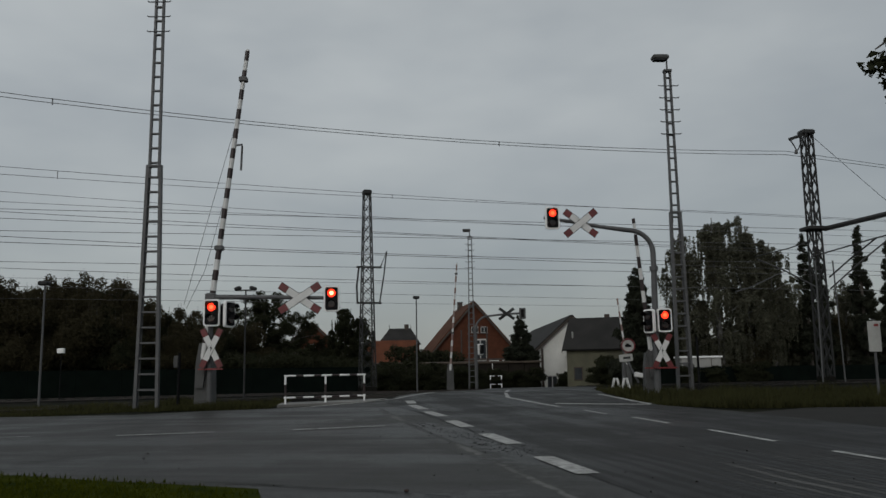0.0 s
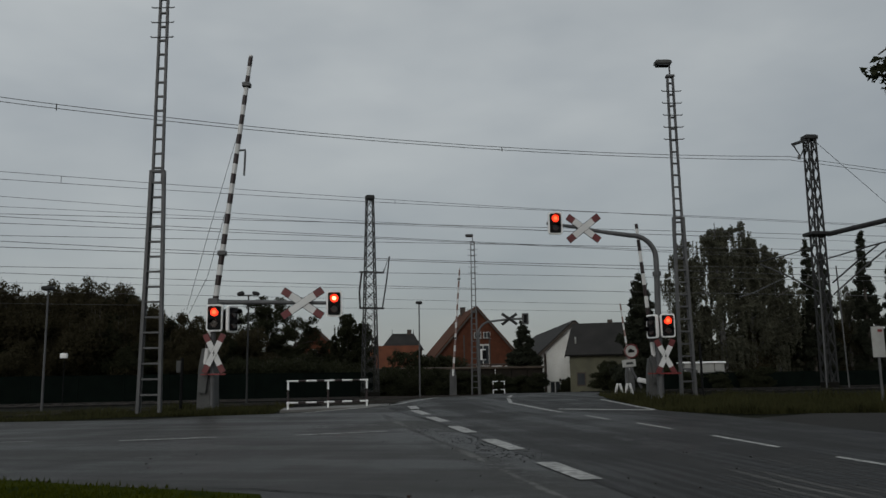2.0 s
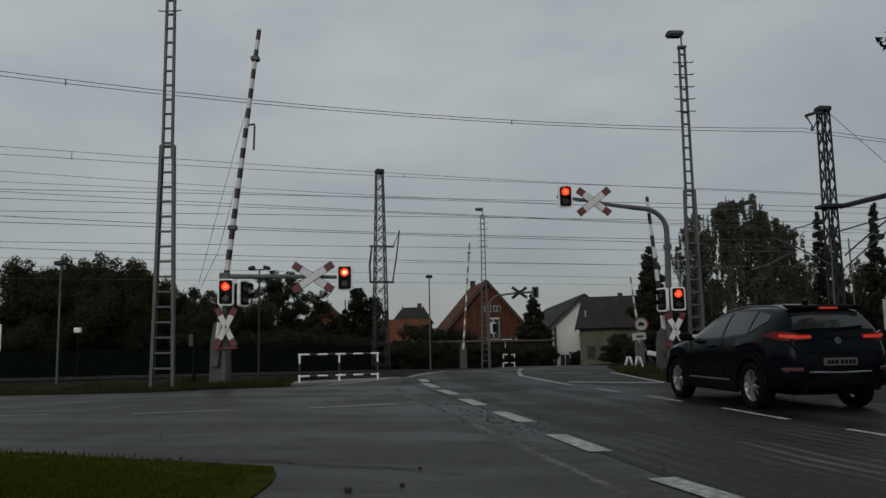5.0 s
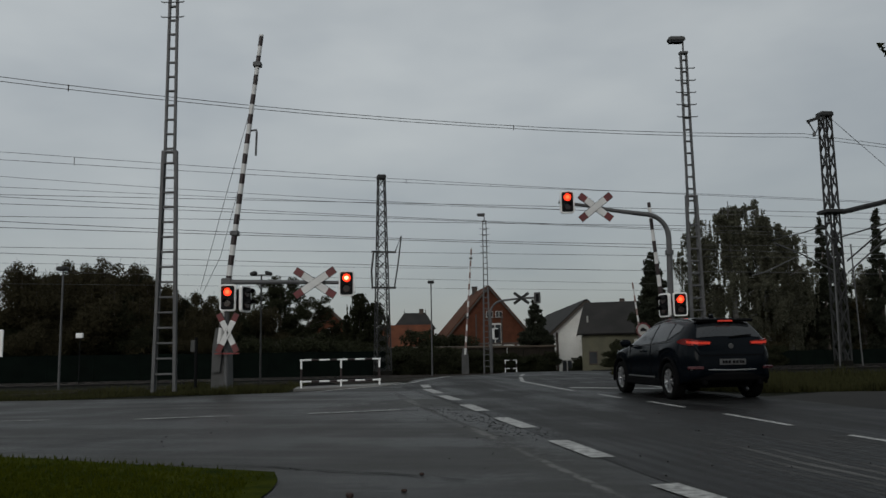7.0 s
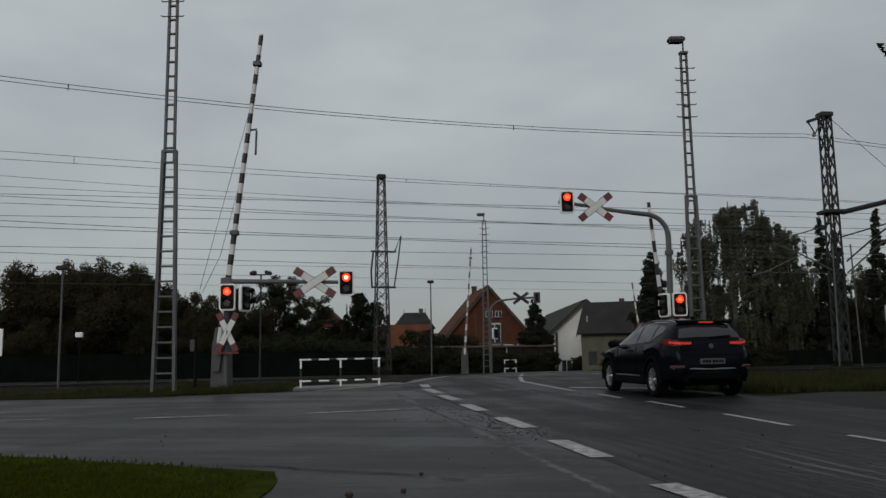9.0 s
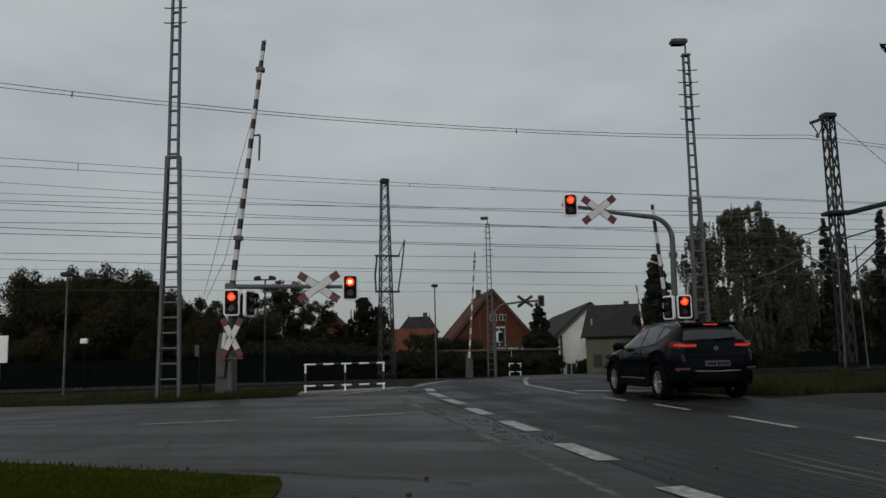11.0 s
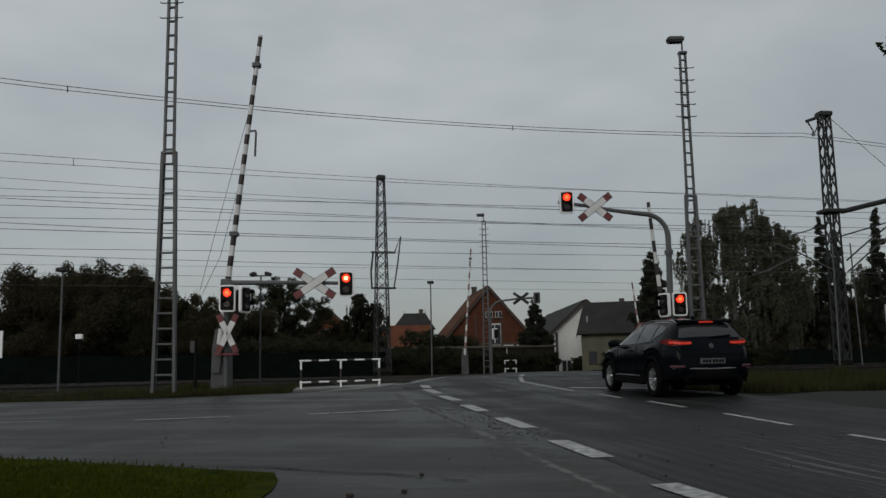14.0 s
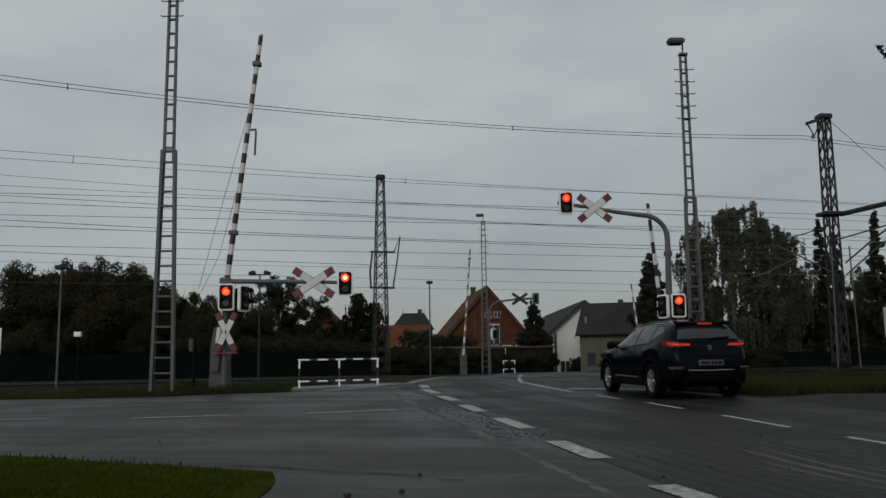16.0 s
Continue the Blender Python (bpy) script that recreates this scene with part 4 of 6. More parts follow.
tagged(part("marker_post", Geo().box((8.15, 33.9, ground(8, 34) + 0.48), (0.62, 0.2, 0.2), Matrix.Rotation(radians(12), 3, "Y"), 0.03), M["sign_white"]), "white tilted barrier piece by the crossing", "marker post", "low marker posts")
t = thing("black_post", on(8.05, 26), 0, "thin dark post in the verge", "post")
part("post", Geo().tube([(0, 0, -0.2), (0, 0, 1.75)], 0.04, 8), M["black"], t)
t = thing("grey_post", on(-7.6, 23.3), 0, "short black post with a small grey box beside the barrier drive", "post")
part("post", Geo().tube([(0.08, 0, -0.2), (0.08, 0, 1.5)], 0.045, 8), M["black"], t, "black post")
part("post_head", Geo().box((0, -0.03, 1.25), (0.13, 0.08, 0.34), None, 0.015), M["grey_box"], t)
t = thing("signal_cabinet", on(-15.2, 32.5), 0, "small pale box on a post in front of bushes", "cabinet")
part("post", Geo().tube([(0, 0.05, -0.2), (0, 0.05, 1.9)], 0.022, 8), M["black"], t)
part("box", Geo().box((0, 0, 1.95), (0.28, 0.14, 0.2), None, 0.02), M["white"], t)

# small flat-roofed hut
t = thing("trackside_hut", (18.55, 60, -0.95), -4, "small pale flat-roofed hut behind the tracks", "hut")
part("wall", Geo().box((0, 0, 1.2), (2.8, 2.2, 2.4), None, 0.02), M["hut"], t)
for x in (-0.2, 0.7):
    part("wall_joint", Geo().box((x, -1.11, 1.9), (0.04, 0.03, 1.0)), M["timber"], t)
part("roof", Geo().box((0, 0, 2.45), (3.0, 2.4, 0.14), None, 0.03), M["white"], t)
part("door", Geo().box((-0.9, -1.1, 1.0), (0.8, 0.06, 1.9), None, 0.01), M["grey_box"], t)


# ---- green fence along the far side ----
def fence_run(v0, v1, a, label, h=1.65):
    t = thing("green_fence", (0, 0, 0), 0, label, "fence", "fences along the railway")
    v = v0
    while v < v1 - 0.1:
        w = min(2.5, v1 - v)
        p, q = rail_xy(a, v), rail_xy(a, v + w)
        z = ground(*p)
        part("fence_post", Geo().bar((*p, z - 0.2), (*p, z + h), 0.06, 0.06, (0, 1, 0)), M["fence"], t)
        g = Geo()
        g.bar((*p, z + h * 0.47), (*q, z + h * 0.47), 0.03, h * 0.91)
        for k in range(4):
            g.bar((*p, z + 0.1 + k * h * 0.29), (*q, z + 0.1 + k * h * 0.29), 0.05, 0.04)
        part("fence_panel", g, M["fence"], t)
        v += 2.5
    return t


fence_run(-60, -5.0, 54.6, "dark green mesh fence along the railway")
fence_run(15.5, 75, 51.6, "dark green mesh fence along the railway", 1.2)


# ---- houses ----
def house(name, at, turn, w, d, eave, ridge, wall, roof, label, windows=(), side=(), chimney=None, over=0.4, bottom=-0.6):
    """A gabled house, gable to the front: walls in one shell, two roof slopes, windows with frames and panes."""
    t = thing(name, at, turn, label, "house", "houses beyond the crossing")
    part("wall", Geo().prism([(-w / 2, bottom), (w / 2, bottom), (w / 2, eave), (0, ridge), (-w / 2, eave)], 0, d), M[wall], t)
    s = (ridge - eave) / (w / 2)
    for e in (-1, 1):
        g = Geo()
        x1, z1 = e * (w / 2 + over), eave - s * over
        c = [(0, -over, ridge + 0.16), (0, d + over, ridge + 0.16), (x1, d + over, z1 + 0.16), (x1, -over, z1 + 0.16)]
        g.slab(c if e > 0 else c[::-1], 0.16)
        slope = part("roof_slope", g, M[roof], t)
        rows = max(6, int(math.hypot(w / 2 + over, ridge - z1) / 0.34))
        g = Geo()
        for k in range(1, rows):
            f = k / rows
            g.bar((x1 * f, -over, ridge + 0.165 + (z1 - ridge) * f), (x1 * f, d + over, ridge + 0.165 + (z1 - ridge) * f), 0.05, 0.03)
        tagged(part("tile_courses", g, M[roof], slope), kind="stuff")
        part("verge_board", Geo().bar((0, -over - 0.02, ridge + 0.08), (x1, -over - 0.02, z1 + 0.08), 0.05, 0.2, (0, 0, 1)), M["timber"], t)
    part("ridge_tile", Geo().tube([(0, -over, ridge + 0.17), (0, d + over, ridge + 0.17)], 0.12, 8), M[roof], t)
    for x, z, ww, hh in windows:
        win = part("window", Geo().box((x, -0.02, z), (ww, 0.1, hh), None, 0.01), M["frame_white"], t, "white-framed window")
        for e in (-1, 1):
            part("pane", Geo().box((x + e * ww * 0.24, -0.08, z), (ww * 0.4, 0.02, hh * 0.86)), M["glass"], win)
        part("sill", Geo().box((x, -0.1, z - hh / 2 - 0.04), (ww + 0.2, 0.16, 0.06)), M["kerb"], win)
    for y, z, ww, hh in side:
        win = part("window", Geo().box((-w / 2 - 0.02, y, z), (0.1, ww, hh), None, 0.01), M["frame_white"], t)
        part("pane", Geo().box((-w / 2 - 0.08, y, z), (0.02, ww * 0.8, hh * 0.84)), M["glass"], win)
    if chimney:
        part("chimney", Geo().box((chimney[0], chimney[1], ridge + 0.2), (0.6, 0.6, 1.2), None, 0.03), M["timber"], t)
        part("chimney_cap", Geo().box((chimney[0], chimney[1], ridge + 0.84), (0.7, 0.7, 0.1), None, 0.02), M["steel_dark"], t)
    return t


red_house = house("brick_house", (3.55, 95, -1.3), 7, 10.6, 13, 3.5, 9.65, "brick", "roof_brown", "orange brick farmhouse with a steep brown tiled roof", [(0.7, 4.3, 1.5, 2.5), (0.1, 6.6, 0.8, 0.7), (1.2, 6.6, 0.8, 0.7)], [], (-0.3, 9))
for k in range(3):
    part("white_infill", Geo().box((0.75 + k * 1.55, -0.03, 2.5), (1.2, 0.06, 1.1), None, 0.01), M["render_white"], red_house, "white plaster panel between timbers")
part("timber_beam", Geo().box((0, -0.05, 3.2), (10.4, 0.1, 0.2)), M["timber"], red_house)
part("timber_beam", Geo().box((0, -0.05, 1.8), (10.4, 0.1, 0.18)), M["timber"], red_house)
for x in (-1.5, 0.0, 1.5):
    part("timber_post", Geo().box((x, -0.05, 5.0), (0.16, 0.1, 3.2)), M["timber"], red_house)
white_house = house("white_house", (12.55, 80, -1.75), 0, 6.9, 34, 4.3, 7.4, "render_white", "roof_dark", "white rendered house with a dark tiled roof", [(-2.05, 1.2, 1.0, 1.3), (0.9, 1.1, 0.9, 1.4), (-0.2, 4.2, 0.8, 1.1)], [(2.2, 1.3, 1.0, 1.5), (5.0, 1.3, 1.0, 1.5), (9.0, 1.3, 1.0, 1.5)], None, 0.3)
part("downpipe", Geo().tube([(-2.95, -0.1, 0.2), (-2.95, -0.1, 4.5)], 0.12, 8), M["timber"], white_house, "dark downpipe")
for y in (3.0, 4.6):
    part("skylight", Geo().slab([(-1.6, y * 2, 6.2), (-1.6, y * 2 + 1.6, 6.2), (-2.5, y * 2 + 1.6, 5.4), (-2.5, y * 2, 5.4)], -0.08), M["render_white"], white_house, "pale roof window")
grey_house = house("grey_house", (12.4, 78.0, -1.9), -108, 8.4, 9.5, 4.3, 7.1, "render_grey", "roof_dark", "olive grey rendered house with a large dark roof", [], [], None, 0.35)
part("chimney", Geo().box((-0.4, 3.2, 7.25), (0.45, 0.45, 0.9), None, 0.03), M["timber"], grey_house)
for y in (1.0, 2.8):
    win = part("window", Geo().box((4.22, y, 2.2), (0.1, 0.8, 1.2), None, 0.01), M["timber"], grey_house)
    part("pane", Geo().box((4.28, y, 2.2), (0.02, 0.62, 1.0)), M["glass"], win)
part("roof_stack", Geo().tube([(3.0, 0.4, 4.9), (3.0, 0.4, 6.0)], 0.08, 8), M["hut"], grey_house)
part("gable_dormer", Geo().prism([(7.2, 4.6), (9.0, 4.6), (9.0, 5.4), (8.1, 6.2), (7.2, 5.4)], -3.6, -2.0), M["render_white"], grey_house, "small pale gable dormer").matrix_basis = pose(0, 0, 0, 0, 0, 90)
old_house = thing("old_house", (-6.1, 112, -1.4), 0, "far brick house with a dark hipped roof", "house", "houses beyond the crossing")
part("wall", Geo().box((0, 3, 2.9), (5.2, 6, 5.8)), M["brick"], old_house)
g = Geo().add([(-2.9, -0.4, 5.7), (2.9, -0.4, 5.7), (2.9, 6.4, 5.7), (-2.9, 6.4, 5.7), (-1.5, 3, 7.95), (1.5, 3, 7.95)], [(0, 1, 5, 4), (1, 2, 5), (2, 3, 4, 5), (3, 0, 4), (3, 2, 1, 0)])
part("hipped_roof", g, M["roof_dark"], old_house)
part("chimney", Geo().box((0.9, 3, 8.1), (0.6, 0.6, 0.8), None, 0.03), M["timber"], old_house)
for x in (-1.5, 1.5):
    part("finial", Geo().tube([(x, 3, 7.9), (x, 3, 8.5)], [0.05, 0.02], 6), M["steel_dark"], old_house)
barn = house("barn", (-6.3, 104, -1.4), 90, 8, 5.6, 2.4, 5.2, "brick", "roof_red", "low barn with an orange clay tile roof", [], [], None, 0.4)
barn.matrix_basis = pose(-3.7, 103, -1.0, 0, 0, 90)
small_house = house("brick_house", (-16.1, 100, -1.2), 6, 7.0, 9, 4.5, 7.7, "brick", "roof_brown", "small reddish gabled house behind trees", [(0, 4.8, 0.8, 1.0)], [], None, 0.4)


# low boarded wall before the farmhouse
t = thing("boarded_wall", (-7.2, 73.2, -0.9), 3.5, "long dark brown boarded wall with a weathered coping", "wall")
for k in range(11):
    part("board_panel", Geo().box((0.7 + k * 1.45, 0, 0.7), (1.4, 0.08, 3.1), None, 0.01), M["boards"], t)
part("coping", Geo().box((7.95, 0, 2.33), (16.1, 0.5, 0.16), Matrix.Rotation(radians(8), 3, "X"), 0.03), M["coping"], t, "weathered brown coping")


# ---- trees and bushes ----
def leaves(clumps, n, size, seed, droop=0.0, long=1.0):
    """Many small pointed leaves in clumps; each clump is (x, y, z, rx, ry, rz)."""
    r = np.random.RandomState(seed)
    vs, fs = [], []
    vol = np.array([c[3] * c[4] * c[5] for c in clumps]) ** 0.7
    for c, share in zip(clumps, vol / vol.sum()):
        k = max(8, int(n * share))
        d = r.normal(size=(k, 3))
        d /= np.linalg.norm(d, axis=1)[:, None]
        p = np.array(c[:3]) + d * (r.uniform(0.15, 1.08, (k, 1)) ** 0.55) * np.array(c[3:6])
        a = r.normal(size=(k, 3))
        a[:, 2] = a[:, 2] * 0.6 - droop
        a /= np.linalg.norm(a, axis=1)[:, None]
        b = np.cross(a, r.normal(size=(k, 3)))
        b /= np.linalg.norm(b, axis=1)[:, None] + 1e-9
        s = size * r.uniform(0.6, 1.3, (k, 1))
        tri = np.stack([p - a * s * 0.55 * long - b * s * 0.3, p - a * s * 0.2 * long + b * s * 0.42, p + a * s * 0.6 * long], axis=1).reshape(-1, 3)
        i = len(vs)
        vs += tri.tolist()
        fs += (np.arange(k * 3).reshape(-1, 3) + i).tolist()
    return vs, fs


def bush(seed, h, w, mat, label, n=9000, name="bush", size=0.2, spiky=0.0):
    """A broad bush: several stems and a ragged crown of clumps."""
    r = random.Random(seed)
    t = thing(name, (0, 0, 0), 0, label, name)
    g = Geo()
    clumps = []
    for k in range(9):
        a, q = r.uniform(0, 6.28), r.uniform(0.1, 0.75)
        x, y, z = math.cos(a) * q * w / 2, math.sin(a) * q * w / 2, h * r.uniform(0.5, 0.92)
        g.tube([(x * 0.15, y * 0.15, -0.2), (x * 0.5, y * 0.5, z * 0.5), (x, y, z)], [0.11, 0.07, 0.02], 6)
        clumps.append((x, y, z - h * 0.1, w * r.uniform(0.14, 0.24), w * r.uniform(0.14, 0.24), h * r.uniform(0.1, 0.17)))
        for i in range(3):
            clumps.append((x + r.uniform(-0.2, 0.2) * w, y + r.uniform(-0.2, 0.2) * w, z * r.uniform(0.2, 0.8), w * r.uniform(0.1, 0.2), w * r.uniform(0.1, 0.2), h * r.uniform(0.08, 0.15)))
        for i in range(3 + int(spiky * 4)):
            px, py, pz = x + r.uniform(-0.14, 0.14) * w, y + r.uniform(-0.14, 0.14) * w, z + h * r.uniform(-0.03, 0.06)
            clumps.append((px, py, pz, w * 0.05, w * 0.05, h * r.uniform(0.04, 0.075)))
            g.tube([(px, py, pz - h * 0.08), (px + r.uniform(-0.15, 0.15), py, pz + h * r.uniform(0.07, 0.13))], [0.02, 0.006], 4)
    part("stem", g, M["bark"], t)
    vs, fs = leaves(clumps, n, size, seed)
    part("crown", Geo().add(vs, fs), M[mat], t)
    return t


def broad_tree(seed, h, w, mat, label, bark="bark", n=12000, weeping=0.0, size=0.18, low=0.25, name="tree"):
    """A tree with a tapered trunk, limbs, and a loose crown with gaps; weeping: hanging strands."""
    r = random.Random(seed)
    t = thing(name, (0, 0, 0), 0, label, "tree")
    lean = r.uniform(-0.03, 0.03) * h
    trunk = [(0, 0, -0.3), (lean * 0.3, 0, h * 0.3), (lean * 0.7, lean * 0.3, h * 0.65), (lean, lean * 0.3, h * 0.95)]
    part("trunk", Geo().tube(trunk, [h * 0.02, h * 0.016, h * 0.009, h * 0.002], 9), M[bark], t)
    g, clumps = Geo(), []
    for k in range(20):
        f = low + (0.95 - low) * (k + 0.5) / 20
        a = k * 2.4 + r.uniform(-0.4, 0.4)
        reach = w / 2 * (min(1.0, (1 - f) * 1.7 + 0.1) if weeping else 1 - abs(f - 0.5) ** 1.6 * 1.9) * r.uniform(0.55, 1.1)
        b = Vector((lean * f, 0, h * f * 0.93))
        tip = b + Vector((math.cos(a) * reach, math.sin(a) * reach, h * r.uniform(0.03, 0.12)))
        g.tube([b, b.lerp(tip, 0.5) + Vector((0, 0, h * 0.02)), tip], [h * 0.006, h * 0.004, h * 0.0012], 5)
        for i in range(7 if weeping else 4):
            p = b.lerp(tip, r.uniform(0.35, 1.08))
            e = w * (r.uniform(0.035, 0.068) if weeping else r.uniform(0.05, 0.11))
            clumps.append((p.x + r.uniform(-0.5, 0.5), p.y + r.uniform(-0.5, 0.5), p.z + r.uniform(-0.3, 0.5), e, e, e * r.uniform(0.6, 1.2)))
            if weeping:
                for j in range(3):
                    q, dz = e * r.uniform(0.22, 0.5), h * weeping * r.uniform(0.4, 1.3)
                    clumps.append((p.x + r.uniform(-0.7, 0.7), p.y + r.uniform(-0.7, 0.7), p.z - dz * 0.8, q, q, dz))
    part("branchwork", g, M[bark], t)
    vs, fs = leaves(clumps, n, size, seed, 0.8 if weeping else 0.0)
    part("crown", Geo().add(vs, fs), M[mat], t)
    return t


def spruce(seed, h, w, label, n=9000, gappy=0.2):
    """A spruce: straight trunk, whorls of drooping branches with needle sprays."""
    r = random.Random(seed)
    t = thing("spruce", (0, 0, 0), 0, label, "tree")
    part("trunk", Geo().tube([(0, 0, -0.3), (0, 0, h * 0.5), (0, 0, h)], [h * 0.014, h * 0.009, 0.01], 8), M["bark"], t)
    g, clumps = Geo(), []
    rows = int(h / 0.55)
    for k in range(rows):
        f = 0.06 + 0.93 * k / rows
        reach = w / 2 * (1 - f) ** 0.85 * r.uniform(0.75, 1.15) + 0.12
        for i in range(6):
            if r.random() < gappy:
                continue
            a = i * 1.05 + k * 0.6 + r.uniform(-0.2, 0.2)
            q = reach * r.uniform(0.7, 1.1)
            tip = Vector((math.cos(a) * q, math.sin(a) * q, h * f - q * 0.28 + r.uniform(-0.25, 0.25)))
            g.tube([(0, 0, h * f), tip], [0.03, 0.008], 4)
            for s in (0.45, 0.8):
                clumps.append((tip.x * s, tip.y * s, h * f + (tip.z - h * f) * s - 0.08, q * 0.27 + 0.05, q * 0.27 + 0.05, 0.2 + q * 0.1))
    tagged(part("branchwork", g, M["bark"], t), kind="stuff")
    vs, fs = leaves(clumps, n, 0.2, seed, 0.5, 1.7)
    part("crown", Geo().add(vs, fs), M["needle"], t)
    return t


def plant(src, x, y, s=1.0, turn=0.0, sz=None, first=False):
    """Stand a tree, or a copy of it, on the land at x, y, scaled by s."""
    m = pose(x, y, ground(x, y), 0, 0, turn)
    if first:
        src.matrix_basis = m
        ob = src
    else:
        ob = copy_thing(src, m)
    ob.scale = (s, s, sz or s)
    return ob


B = [bush(11, 7.4, 8.0, "leaf", "tall dark autumn bush with ragged twigs", 64000, spiky=1, size=0.15), bush(12, 6.9, 8.5, "leaf", "broad dark brownish bush behind the fence", 64000, spiky=1, size=0.15), bush(13, 6.4, 7.5, "leaf_green", "dense dark green bush behind the fence", 60000, size=0.15)]
for k in B:
    tagged(k, group="bushes behind the railway")
first = {0: True, 1: True, 2: True}
for i, x, y, s, a in ((0, -27.6, 60.5, 1.08, 130), (1, -24.4, 61.5, 1.02, 310), (0, -38, 57, 1.0, 0), (1, -33.5, 58, 0.98, 40), (0, -29.5, 57, 1.1, 90), (1, -26.2, 58, 1.12, 200), (2, -23.0, 60, 1.1, 150), (1, -20.2, 60, 0.92, 20), (2, -17.6, 60, 0.8, 70), (0, -15.6, 63, 0.72, 260), (2, -44, 60, 1.1, 10), (2, -31, 54, 0.7, 30), (1, -27, 55, 0.65, 300), (2, -22, 56.5, 0.66, 80), (0, -18, 57.5, 0.6, 130), (2, -28, 60, 1.08, 30), (0, -19, 63, 0.78, 20), (2, -13.4, 66, 0.62, 0), (2, -10.5, 68, 0.55, 100)):
    plant(B[i], x, y, s, a, sz=s * (0.86 if x < -31 else 1.02 if x < -28 else 1.13 if x < -19 else 1.05), first=first.pop(i, False))
low = bush(21, 2.2, 4.2, "leaf_green", "low dark hedge bush by the railway", 24000, size=0.12)
tagged(low, group="low hedge bushes")
k0 = True
for x, y, s, a in ((-13.5, 58, 1.35, 0), (-11, 59, 1.3, 50), (-8.6, 60, 1.1, 100), (-6.6, 61, 1.0, 10), (-4.4, 61, 0.95, 200), (-2.4, 61.5, 0.9, 90), (-0.6, 61, 0.8, 140), (1.2, 62, 0.85, 30), (-12, 62, 1.6, 190), (-9, 66, 1.5, 280), (-5.5, 68, 1.25, 320), (-2.5, 70, 1.2, 20), (1.0, 70, 0.85, 70), (3.6, 70, 0.8, 160), (15.5, 60, 0.9, 0), (17.2, 66, 1.1, 70), (14.6, 68, 1.1, 130), (19.5, 67, 1.2, 45), (11.5, 77.6, 0.72, 45), (13.0, 77, 0.8, 10), (15.0, 70, 1.2, 260), (16.6, 57.3, 0.58, 20), (19.2, 57.8, 0.58, 200), (21.6, 57.8, 0.7, 100), (-2.9, 86, 2.2, 0), (5.2, 73.0, 0.8, 240), (7.4, 73.3, 0.85, 140), (-0.2, 86, 1.5, 100), (-4.8, 80, 1.3, 50)):
    plant(low, x, y, s, a, first=k0)
    k0 = False
T1 = broad_tree(31, 7.6, 6.0, "leaf_green", "loose dull green tree behind the railway", n=22000, size=0.15, low=0.2)
plant(T1, -12.0, 66, 0.84, 0, first=True)
plant(T1, -14.9, 68, 1.1, 80)
plant(T1, -9.8, 69, 0.62, 190)
T2 = broad_tree(32, 7.2, 3.0, "leaf_green", "slim dark tree with drooping twigs", n=40000, size=0.14, weeping=0.07, low=0.08)
plant(T2, -8.0, 67, 0.95, 20, first=True)
plant(T2, -7.0, 68, 0.85, 120)
SP = [spruce(41, 9.4, 5.4, "dark spruce beside the road", 34000, 0.1), spruce(42, 13.5, 3.4, "tall dark spruce with gaps between branches", 14000, 0.4)]
plant(SP[0], 15.1, 63, 1.0, 0, first=True)
plant(SP[0], 7.1, 75.4, 0.86, 110, sz=0.74)
k0 = True
for x, y, s, a in ((29.6, 66, 0.92, 0), (31.2, 67, 0.85, 60), (33.6, 65, 0.95, 120), (36.4, 66, 0.86, 200), (38.8, 68, 0.8, 20), (26.4, 70, 0.8, 70), (41.5, 66, 0.9, 150), (45, 67, 0.95, 240), (49, 68, 0.9, 300)):
    plant(SP[1], x, y, s, a, first=k0)
    k0 = False
BI = [broad_tree(51, 13.6, 5.4, "leaf_birch", "tall weeping birch with hanging twigs", "birch", 30000, 0.085, low=0.14), broad_tree(52, 12.8, 5.0, "leaf_birch", "weeping birch with loose crown", "birch", 28000, 0.085, low=0.14)]
plant(BI[0], 21.4, 63, 1.0, 0, first=True)
plant(BI[1], 23.9, 63.5, 1.02, 90, first=True)
plant(BI[1], 19.3, 64.5, 0.93, 200)
plant(BI[0], 26.0, 64.5, 0.86, 130)
plant(BI[1], 28.0, 68, 0.66, 300)
plant(BI[1], 33.5, 68, 0.65, 10)
for i, x, y, s, a in ((2, 18.5, 62, 0.72, 0), (1, 23, 61, 0.7, 120), (2, 27, 62, 0.75, 220), (1, 31, 62, 0.8, 15), (2, 35, 62, 0.85, 90), (1, 39.5, 63, 0.9, 180), (2, 44, 63, 0.95, 300), (1, 49, 64, 1.0, 60), (2, 54, 66, 1.1, 10)):
    plant(B[i], x, y + 3 + 0.34 * (x - 18), s * 1.1, a)

